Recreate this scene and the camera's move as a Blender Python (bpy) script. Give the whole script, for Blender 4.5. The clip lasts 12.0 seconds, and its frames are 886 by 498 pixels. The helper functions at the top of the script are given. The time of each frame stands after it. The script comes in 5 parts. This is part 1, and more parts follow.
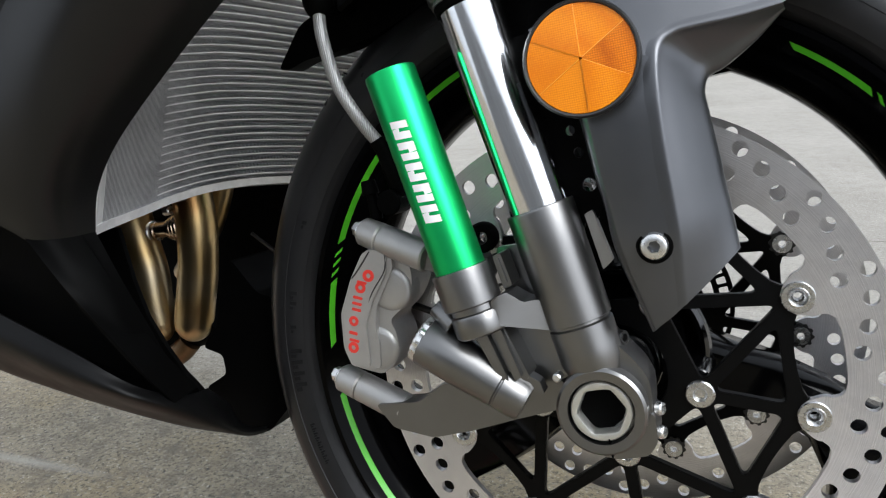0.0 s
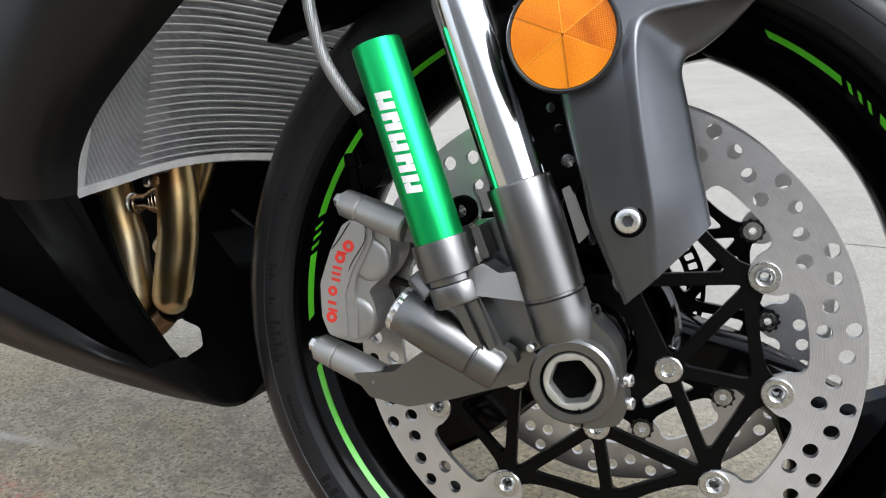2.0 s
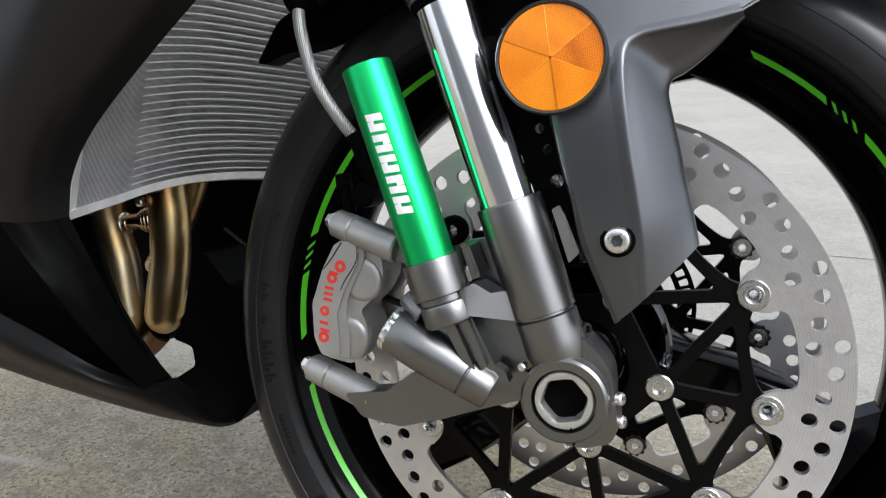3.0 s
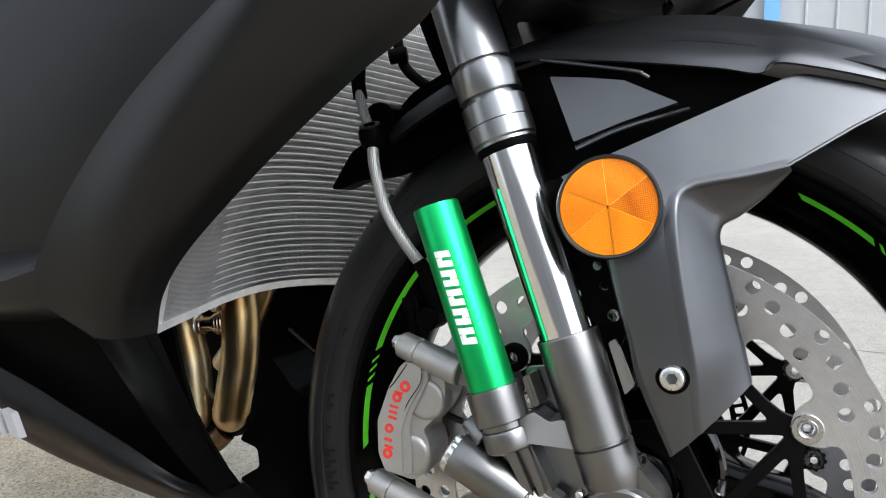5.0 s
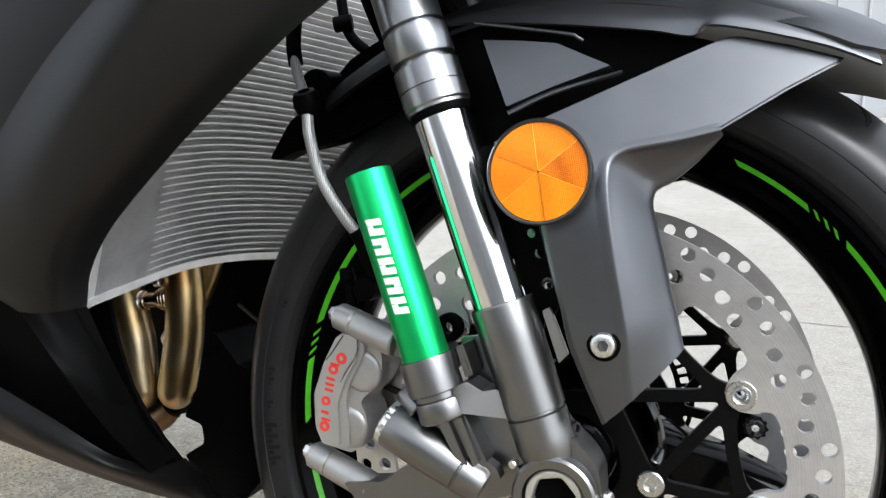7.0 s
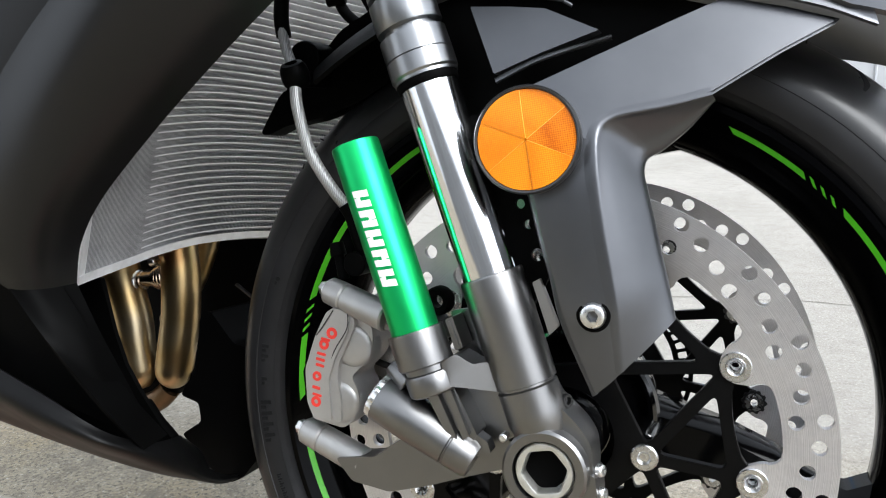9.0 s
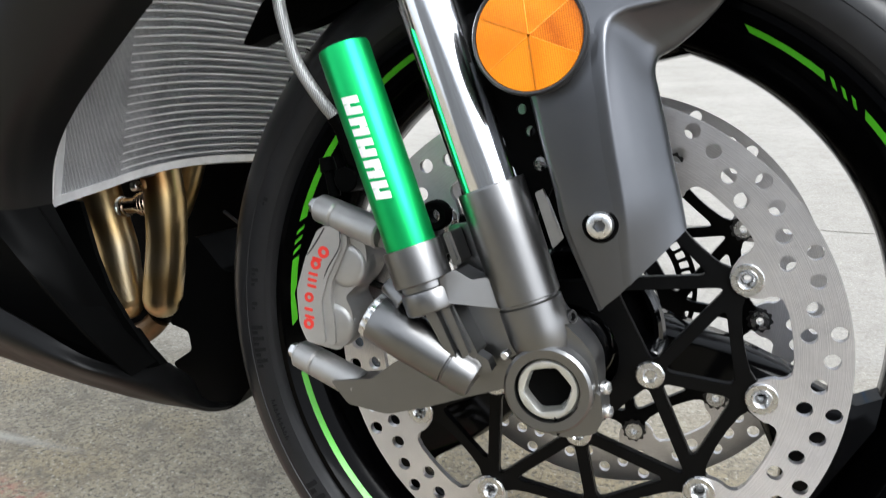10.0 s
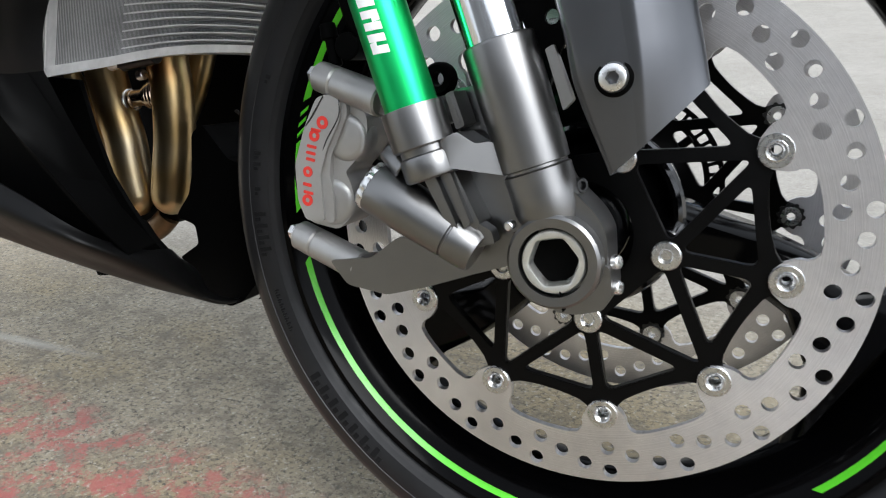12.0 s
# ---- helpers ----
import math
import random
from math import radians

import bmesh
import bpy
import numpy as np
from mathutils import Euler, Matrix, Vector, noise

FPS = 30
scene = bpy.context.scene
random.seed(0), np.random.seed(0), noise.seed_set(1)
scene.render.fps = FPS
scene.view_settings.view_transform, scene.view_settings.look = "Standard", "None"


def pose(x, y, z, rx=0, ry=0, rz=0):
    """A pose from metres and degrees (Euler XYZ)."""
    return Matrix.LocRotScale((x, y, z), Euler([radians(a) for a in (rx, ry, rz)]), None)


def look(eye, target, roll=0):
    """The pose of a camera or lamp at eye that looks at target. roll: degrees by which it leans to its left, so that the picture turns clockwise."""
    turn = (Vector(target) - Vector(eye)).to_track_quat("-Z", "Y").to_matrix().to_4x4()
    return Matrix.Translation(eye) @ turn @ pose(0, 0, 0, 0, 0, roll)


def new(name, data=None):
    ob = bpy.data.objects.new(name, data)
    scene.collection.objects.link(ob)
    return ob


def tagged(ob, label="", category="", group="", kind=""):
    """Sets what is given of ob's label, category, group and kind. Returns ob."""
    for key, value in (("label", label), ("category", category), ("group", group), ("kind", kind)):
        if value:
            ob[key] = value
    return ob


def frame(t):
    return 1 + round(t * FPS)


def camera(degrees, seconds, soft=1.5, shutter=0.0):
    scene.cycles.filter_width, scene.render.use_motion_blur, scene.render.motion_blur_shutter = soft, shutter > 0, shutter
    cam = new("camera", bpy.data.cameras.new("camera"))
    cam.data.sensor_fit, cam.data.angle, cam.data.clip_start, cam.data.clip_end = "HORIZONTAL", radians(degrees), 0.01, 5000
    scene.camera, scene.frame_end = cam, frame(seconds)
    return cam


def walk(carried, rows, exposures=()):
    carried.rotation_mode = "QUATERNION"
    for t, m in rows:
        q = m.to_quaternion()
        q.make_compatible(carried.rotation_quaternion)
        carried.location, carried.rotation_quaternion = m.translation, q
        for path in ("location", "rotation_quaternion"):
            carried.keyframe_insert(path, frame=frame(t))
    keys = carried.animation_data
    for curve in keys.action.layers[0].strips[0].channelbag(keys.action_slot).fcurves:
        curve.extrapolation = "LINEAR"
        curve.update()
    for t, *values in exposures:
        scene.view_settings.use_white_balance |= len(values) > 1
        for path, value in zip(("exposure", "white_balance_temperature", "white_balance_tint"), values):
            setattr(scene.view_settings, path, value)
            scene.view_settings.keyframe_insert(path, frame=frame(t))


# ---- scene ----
# the motorcycle's own frame: wheel axis along y through the origin, x ahead; it leans away on its side stand
BIKE = pose(0, 0, 0.2935, -8) @ pose(0, 0, 0, 0, -10)
cam = camera(60.7, 12.0, soft=1.1, shutter=0.5)
PATH = [
    (0, (0.094, -0.476, 0.146), (-0.665, 1.364, -0.052), -10.6),
    (0.5, (0.088, -0.471, 0.142), (-0.671, 1.367, -0.068), -9.1),
    (1, (0.089, -0.483, 0.136), (-0.605, 1.377, -0.109), -8.5),
    (1.5, (0.093, -0.483, 0.131), (-0.596, 1.38, -0.104), -9.1),
    (2, (0.095, -0.487, 0.132), (-0.612, 1.371, -0.084), -8.7),
    (2.5, (0.094, -0.488, 0.132), (-0.601, 1.378, -0.051), -8.7),
    (3, (0.098, -0.488, 0.136), (-0.591, 1.381, -0.048), -9.0),
    (3.5, (0.1, -0.513, 0.165), (-0.651, 1.339, 0.101), -8.0),
    (3.7, (0.098, -0.519, 0.173), (-0.653, 1.335, 0.149), -6.9),
    (5.3, (0.108, -0.516, 0.174), (-0.672, 1.326, 0.202), -8.7),
    (5.5, (0.111, -0.511, 0.173), (-0.664, 1.333, 0.182), -9.4),
    (6, (0.112, -0.508, 0.173), (-0.662, 1.336, 0.192), -9.1),
    (6.5, (0.124, -0.502, 0.177), (-0.606, 1.36, 0.188), -10.2),
    (7, (0.124, -0.499, 0.163), (-0.602, 1.364, 0.126), -8.4),
    (7.5, (0.132, -0.494, 0.159), (-0.552, 1.385, 0.097), -8.3),
    (7.7, (0.133, -0.497, 0.152), (-0.58, 1.371, 0.092), -8.3),
    (9.3, (0.132, -0.485, 0.153), (-0.626, 1.364, 0.064), -9.0),
    (9.5, (0.13, -0.481, 0.148), (-0.623, 1.367, 0.013), -9.3),
    (10, (0.118, -0.468, 0.136), (-0.637, 1.369, -0.098), -9.6),
    (10.5, (0.126, -0.467, 0.12), (-0.605, 1.371, -0.177), -9.5),
    (11, (0.109, -0.47, 0.097), (-0.668, 1.344, -0.226), -8.1),
    (11.5, (0.113, -0.467, 0.084), (-0.672, 1.34, -0.26), -8.0),
    (12, (0.12, -0.445, 0.084), (-0.73, 1.332, -0.266), -9.0),
]
EXPOSURES = [(0.0, 0.74), (1.5, 0.92), (2.5, 0.88), (6.0, 1.15), (7.5, 1.19), (9.5, 1.22), (10.5, 1.05), (12.0, 0.88)]
walk(cam, [(t, BIKE @ look(eye, target, roll)) for t, eye, target, roll in PATH], EXPOSURES)

# ---- light: overcast daylight ----
world = bpy.data.worlds.new("overcast_sky")
scene.world = world
world.use_nodes = True
wn = world.node_tree.nodes
wl = world.node_tree.links
sky = wn.new("ShaderNodeTexSky")
sky.sky_type = "NISHITA"
sky.sun_disc = False
sky.sun_elevation = radians(42)
sky.sun_rotation = radians(119)
sky.air_density = 1.0
sky.dust_density = 4.0
sky.ozone_density = 1.0
hue = wn.new("ShaderNodeHueSaturation")
hue.inputs["Saturation"].default_value = 0.12
wl.new(sky.outputs[0], hue.inputs["Color"])
cool = wn.new("ShaderNodeMix")
cool.data_type = "RGBA"
cool.blend_type = "MULTIPLY"
cool.inputs[0].default_value = 1.0
cool.inputs[7].default_value = (0.945, 1.0, 1.10, 1)
wl.new(hue.outputs[0], cool.inputs[6])
cloud = wn.new("ShaderNodeMix")  # an even cloud cover over the clear sky
cloud.data_type = "RGBA"
cloud.inputs[0].default_value = 0.55
cloud.inputs[7].default_value = (5.25, 5.75, 6.4, 1)
wl.new(cool.outputs[2], cloud.inputs[6])
wl.new(cloud.outputs[2], wn["Background"].inputs[0])
wn["Background"].inputs[1].default_value = 0.135

sun = new("sun", bpy.data.lights.new("sun", "SUN"))
sun.data.energy = 1.35
sun.data.angle = radians(36)
sun.data.color = (0.98, 1.0, 1.0)
sun.matrix_world = look((3.6, -2.0, 4.0), (0, 0, 0))


# ---- materials ----
def material(name, base, rough=0.5, metal=0.0, coat=0.0, spec=0.5):
    """A principled material with two scales of variation; returns it with its nodes."""
    m = bpy.data.materials.new(name)
    m.use_nodes = True
    b = m.node_tree.nodes["Principled BSDF"]
    b.inputs["Base Color"].default_value = (*base, 1)
    b.inputs["Roughness"].default_value = rough
    b.inputs["Metallic"].default_value = metal
    b.inputs["Coat Weight"].default_value = coat
    b.inputs["Coat Roughness"].default_value = 0.08
    b.inputs["Specular IOR Level"].default_value = spec
    return m


def node(m, kind, **inputs):
    n = m.node_tree.nodes.new(kind)
    for k, v in inputs.items():
        n.inputs[k.replace("_", " ")].default_value = v
    return n


def wire(m, a, out, b, name):
    m.node_tree.links.new(a.outputs[out], b.inputs[name])


def noisy(m, scale, detail=4.0, rough=0.6):
    """A noise texture in object space."""
    co = m.node_tree.nodes.new("ShaderNodeTexCoord")
    n = node(m, "ShaderNodeTexNoise", Scale=scale, Detail=detail, Roughness=rough)
    wire(m, co, "Object", n, "Vector")
    return n


def ramp(m, src, out, stops):
    r = m.node_tree.nodes.new("ShaderNodeValToRGB")
    cr = r.color_ramp
    while len(cr.elements) < len(stops):
        cr.elements.new(0.5)
    for e, (p, c) in zip(cr.elements, stops):
        e.position = p
        e.color = (*c, 1) if len(c) == 3 else (c[0], c[0], c[0], 1)
    wire(m, src, out, r, "Fac")
    return r


def vary(m, base, amount, scale, rough, drough, rscale, bump=0.0, bscale=800.0, bdist=0.0003):
    """Colour mottling, roughness mottling and fine relief."""
    b = m.node_tree.nodes["Principled BSDF"]
    n = noisy(m, scale)
    lo = tuple(c * (1 - amount) for c in base)
    hi = tuple(min(1, c * (1 + amount)) for c in base)
    wire(m, ramp(m, n, "Fac", [(0.3, lo), (0.7, hi)]), "Color", b, "Base Color")
    n2 = noisy(m, rscale)
    wire(m, ramp(m, n2, "Fac", [(0.3, (max(0.02, rough - drough),)), (0.7, (min(1, rough + drough),))]), "Color", b, "Roughness")
    if bump:
        n3 = noisy(m, bscale, 3.0)
        bp = node(m, "ShaderNodeBump", Strength=bump, Distance=bdist)
        wire(m, n3, "Fac", bp, "Height")
        wire(m, bp, "Normal", b, "Normal")
    return m


def simple(name, base, rough, metal=0.0, coat=0.0, amount=0.12, drough=0.06, scale=25.0, rscale=60.0, bump=0.0, bscale=900.0, bdist=0.0003, spec=0.5):
    return vary(material(name, base, rough, metal, coat, spec), base, amount, scale, rough, drough, rscale, bump, bscale, bdist)


M_FAIRING = simple("satin_black_paint", (0.0050, 0.0050, 0.0053), 0.36, 0.0, 0.0, 0.10, 0.04, 12.0, 30.0, 0.06, 2500.0, 0.0001, 0.36)
M_BELLY = simple("matt_black_belly_pan", (0.0028, 0.0028, 0.0029), 0.45, 0.0, 0.0, 0.12, 0.05, 12.0, 30.0, 0.06, 2000.0, 0.0001, 0.16)
M_FENDER = simple("flat_spark_black", (0.110, 0.113, 0.121), 0.32, 0.86, 0.0, 0.08, 0.025, 14.0, 60.0, 0.02, 2200.0, 0.0001)
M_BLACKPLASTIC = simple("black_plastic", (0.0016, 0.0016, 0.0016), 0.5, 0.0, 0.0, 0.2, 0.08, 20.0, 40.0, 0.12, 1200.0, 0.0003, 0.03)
M_GLOSSBLACK = simple("gloss_black_wheel_paint", (0.0025, 0.0025, 0.0028), 0.12, 0.0, 0.5, 0.2, 0.04, 20.0, 18.0, 0.0, 900.0, 0.0003, 0.60)
M_SPOKE = simple("black_spoke_enamel", (0.0016, 0.0016, 0.0018), 0.14, 0.0, 0.0, 0.2, 0.04, 20.0, 18.0, 0.0, 900.0, 0.0003, 0.10)
M_RIM = simple("black_rim_enamel", (0.0010, 0.0010, 0.0012), 0.13, 0.0, 0.0, 0.2, 0.04, 20.0, 18.0, 0.0, 900.0, 0.0003, 0.06)
M_CARRIER = simple("black_anodised_carrier", (0.0018, 0.0018, 0.0019), 0.34, 0.0, 0.0, 0.15, 0.06, 30.0, 70.0, 0.05, 2000.0, 0.0003, 0.10)
M_CAST = simple("grey_anodised_fork_casting", (0.218, 0.216, 0.213), 0.34, 1.0, 0.0, 0.04, 0.02, 30.0, 90.0, 0.04, 1800.0, 0.0002)
M_CALIPER = simple("titanium_grey_caliper", (0.42, 0.412, 0.40), 0.42, 0.75, 0.0, 0.08, 0.05, 40.0, 100.0, 0.10, 1500.0, 0.0002)
M_GREEN = simple("green_anodised_aluminium", (0.010, 0.52, 0.14), 0.33, 0.88, 0.0, 0.05, 0.04, 40.0, 120.0, 0.02, 3000.0, 0.0001)
M_CHROME = simple("hard_chrome", (0.84, 0.85, 0.87), 0.13, 1.0, 0.0, 0.02, 0.02, 20.0, 40.0)
M_ALU = simple("turned_aluminium", (0.31, 0.315, 0.32), 0.28, 1.0, 0.0, 0.02, 0.005, 12.0, 30.0)
M_STEEL = simple("zinc_plated_steel", (0.78, 0.78, 0.77), 0.30, 1.0, 0.0, 0.10, 0.08, 120.0, 200.0)
M_BUTTON = simple("polished_drive_button", (0.60, 0.60, 0.595), 0.27, 1.0, 0.0, 0.06, 0.05, 120.0, 200.0)
M_AXLE = simple("dull_zinc_axle", (0.74, 0.74, 0.70), 0.42, 1.0, 0.0, 0.08, 0.06, 120.0, 200.0)
M_RUBBER = simple("tyre_rubber", (0.0125, 0.0126, 0.0136), 0.50, 0.0, 0.0, 0.25, 0.08, 18.0, 60.0, 0.20, 1400.0, 0.0003, 0.26)
M_REFRIM = simple("dark_grey_plastic_rim", (0.020, 0.020, 0.021), 0.38, 0.0, 0.0, 0.15, 0.05)
M_TREAD = simple("tread_rubber", (0.0150, 0.0150, 0.0156), 0.32, 0.0, 0.0, 0.2, 0.05, 22.0, 60.0, 0.06, 1400.0, 0.0002, 0.36)
M_TYRETEXT = simple("embossed_rubber", (0.0090, 0.0090, 0.0095), 0.65, 0.0, 0.0, 0.15, 0.05, spec=0.10)
M_LIME = simple("lime_green_stripe", (0.11, 0.68, 0.025), 0.30, 0.0, 0.2, 0.05, 0.03)
M_WHITE = simple("white_print", (0.80, 0.80, 0.80), 0.45, 0.0, 0.0, 0.04, 0.03)
M_RED = simple("red_print", (0.62, 0.030, 0.020), 0.45, 0.0, 0.0, 0.06, 0.03)
M_GREYPRINT = simple("grey_print", (0.30, 0.30, 0.31), 0.4, 0.0, 0.0, 0.06, 0.03)
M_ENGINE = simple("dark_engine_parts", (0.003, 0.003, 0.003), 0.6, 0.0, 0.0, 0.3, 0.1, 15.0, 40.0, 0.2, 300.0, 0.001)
M_DARKMETAL = simple("dark_steel", (0.06, 0.06, 0.06), 0.38, 0.9, 0.0, 0.15, 0.08)
M_HOSE = material("braided_hose", (0.20, 0.20, 0.20), 0.40, 0.4)


def hose_braid(m):
    b = m.node_tree.nodes["Principled BSDF"]
    co = m.node_tree.nodes.new("ShaderNodeTexCoord")
    w = node(m, "ShaderNodeTexWave", Scale=260.0, Distortion=3.0)
    wire(m, co, "Object", w, "Vector")
    wire(m, ramp(m, w, "Fac", [(0.2, (0.26, 0.26, 0.26)), (0.8, (0.42, 0.42, 0.41))]), "Color", b, "Base Color")
    bp = node(m, "ShaderNodeBump", Strength=0.4, Distance=0.0004)
    wire(m, w, "Fac", bp, "Height")
    wire(m, bp, "Normal", b, "Normal")


hose_braid(M_HOSE)


def disc_steel():
    """Stainless disc: fine circular grinding marks that draw the highlights out across them."""
    m = material("ground_stainless_disc", (0.52, 0.51, 0.50), 0.34, 0.95)
    b = m.node_tree.nodes["Principled BSDF"]
    co = m.node_tree.nodes.new("ShaderNodeTexCoord")
    sep = m.node_tree.nodes.new("ShaderNodeSeparateXYZ")
    wire(m, co, "Object", sep, "Vector")
    comb = m.node_tree.nodes.new("ShaderNodeCombineXYZ")
    wire(m, sep, "X", comb, "X")
    wire(m, sep, "Z", comb, "Y")
    ln = m.node_tree.nodes.new("ShaderNodeVectorMath")
    ln.operation = "LENGTH"
    wire(m, comb, "Vector", ln, "Vector")
    rings = m.node_tree.nodes.new("ShaderNodeTexNoise")
    rings.noise_dimensions = "1D"
    rings.inputs["Scale"].default_value = 2600.0
    rings.inputs["Detail"].default_value = 3.0
    wire(m, ln, "Value", rings, "W")
    blot = noisy(m, 17.0, 7.0, 0.7)
    mix = m.node_tree.nodes.new("ShaderNodeMath")
    mix.operation = "ADD"
    wire(m, rings, "Fac", mix, 0)
    wire(m, blot, "Fac", mix, 1)
    half = m.node_tree.nodes.new("ShaderNodeMath")
    half.operation = "MULTIPLY"
    half.inputs[1].default_value = 0.5
    wire(m, mix, "Value", half, 0)
    wire(m, ramp(m, half, "Value", [(0.37, (0.53, 0.52, 0.53)), (0.63, (0.86, 0.845, 0.86))]), "Color", b, "Base Color")
    wire(m, ramp(m, half, "Value", [(0.28, (0.42,)), (0.72, (0.27,))]), "Color", b, "Roughness")
    tan = m.node_tree.nodes.new("ShaderNodeTangent")
    tan.direction_type = "RADIAL"
    tan.axis = "Y"
    wire(m, tan, "Tangent", b, "Tangent")
    b.inputs["Anisotropic"].default_value = 0.75
    return m


M_DISC = disc_steel()


def exhaust_metal():
    """Heat-tinted stainless: straw to bronze bands with blue-brown near the welds."""
    m = material("heat_tinted_stainless", (0.5, 0.38, 0.2), 0.26, 1.0)
    b = m.node_tree.nodes["Principled BSDF"]
    n = noisy(m, 9.0, 2.0)
    wire(m, ramp(m, n, "Fac", [(0.30, (0.42, 0.20, 0.07)), (0.45, (0.52, 0.36, 0.165)), (0.56, (0.56, 0.45, 0.28)), (0.8, (0.47, 0.41, 0.33))]), "Color", b, "Base Color")
    n2 = noisy(m, 90.0)
    wire(m, ramp(m, n2, "Fac", [(0.3, (0.28,)), (0.7, (0.36,))]), "Color", b, "Roughness")
    return m


M_EXHAUST = exhaust_metal()
# brown header steel for the elbow, with the belly's shade put into the colour
M_SHADEDBROWN = simple("shade_darkened_brown_steel", (0.16, 0.10, 0.055), 0.42, 0.9, 0.0, 0.3, 0.08, 60.0, 80.0)
M_STRAW = simple("copper_tinted_weld_steel", (0.46, 0.36, 0.27), 0.20, 1.0, 0.0, 0.35, 0.06, 160.0, 90.0)


def radiator_core():
    """Fin pack between the tubes: fine upright folds."""
    m = material("radiator_fins", (0.12, 0.12, 0.12), 0.5, 0.35)
    b = m.node_tree.nodes["Principled BSDF"]
    co = m.node_tree.nodes.new("ShaderNodeTexCoord")
    w = node(m, "ShaderNodeTexWave", Scale=190.0, Distortion=0.6)
    w.bands_direction = "Y"
    wire(m, co, "Object", w, "Vector")
    n = noisy(m, 30.0, 5.0)
    mix = m.node_tree.nodes.new("ShaderNodeMath")
    mix.operation = "MULTIPLY"
    wire(m, w, "Fac", mix, 0)
    wire(m, n, "Fac", mix, 1)
    wire(m, ramp(m, mix, "Value", [(0.1, (0.17, 0.17, 0.173)), (0.5, (0.56, 0.56, 0.565))]), "Color", b, "Base Color")
    bp = node(m, "ShaderNodeBump", Strength=0.5, Distance=0.0008)
    wire(m, w, "Fac", bp, "Height")
    wire(m, bp, "Normal", b, "Normal")
    return m


M_CORE = radiator_core()
M_TUBE = simple("radiator_tube_aluminium", (0.80, 0.80, 0.80), 0.42, 0.45, 0.0, 0.12, 0.08, 60.0, 150.0)


def amber(name, hi, lo):
    """Amber prismatic plastic: hexagonal cells under a smooth skin."""
    m = material(name, hi, 0.24, 0.0, 0.0, 0.5)
    b = m.node_tree.nodes["Principled BSDF"]
    co = m.node_tree.nodes.new("ShaderNodeTexCoord")
    v = node(m, "ShaderNodeTexVoronoi", Scale=850.0, Randomness=0.15)
    wire(m, co, "Object", v, "Vector")
    wire(m, ramp(m, v, "Distance", [(0.1, hi), (0.7, lo)]), "Color", b, "Base Color")
    bp = node(m, "ShaderNodeBump", Strength=0.35, Distance=0.0004)
    wire(m, v, "Distance", bp, "Height")
    wire(m, bp, "Normal", b, "Normal")
    return m


M_AMBER = amber("amber_prismatic_plastic", (0.92, 0.315, 0.008), (0.68, 0.165, 0.002))
# same amber plastic, coloured deeper for prisms that send back less light
M_DIMAMBER = amber("amber_plastic_dim_reflection", (0.86, 0.245, 0.003), (0.44, 0.085, 0.0))
M_AMBERLINE = simple("pale_amber_rib", (0.92, 0.38, 0.03), 0.3)


SCUFF = (-0.80, 0.163, 0.17, 0.012)


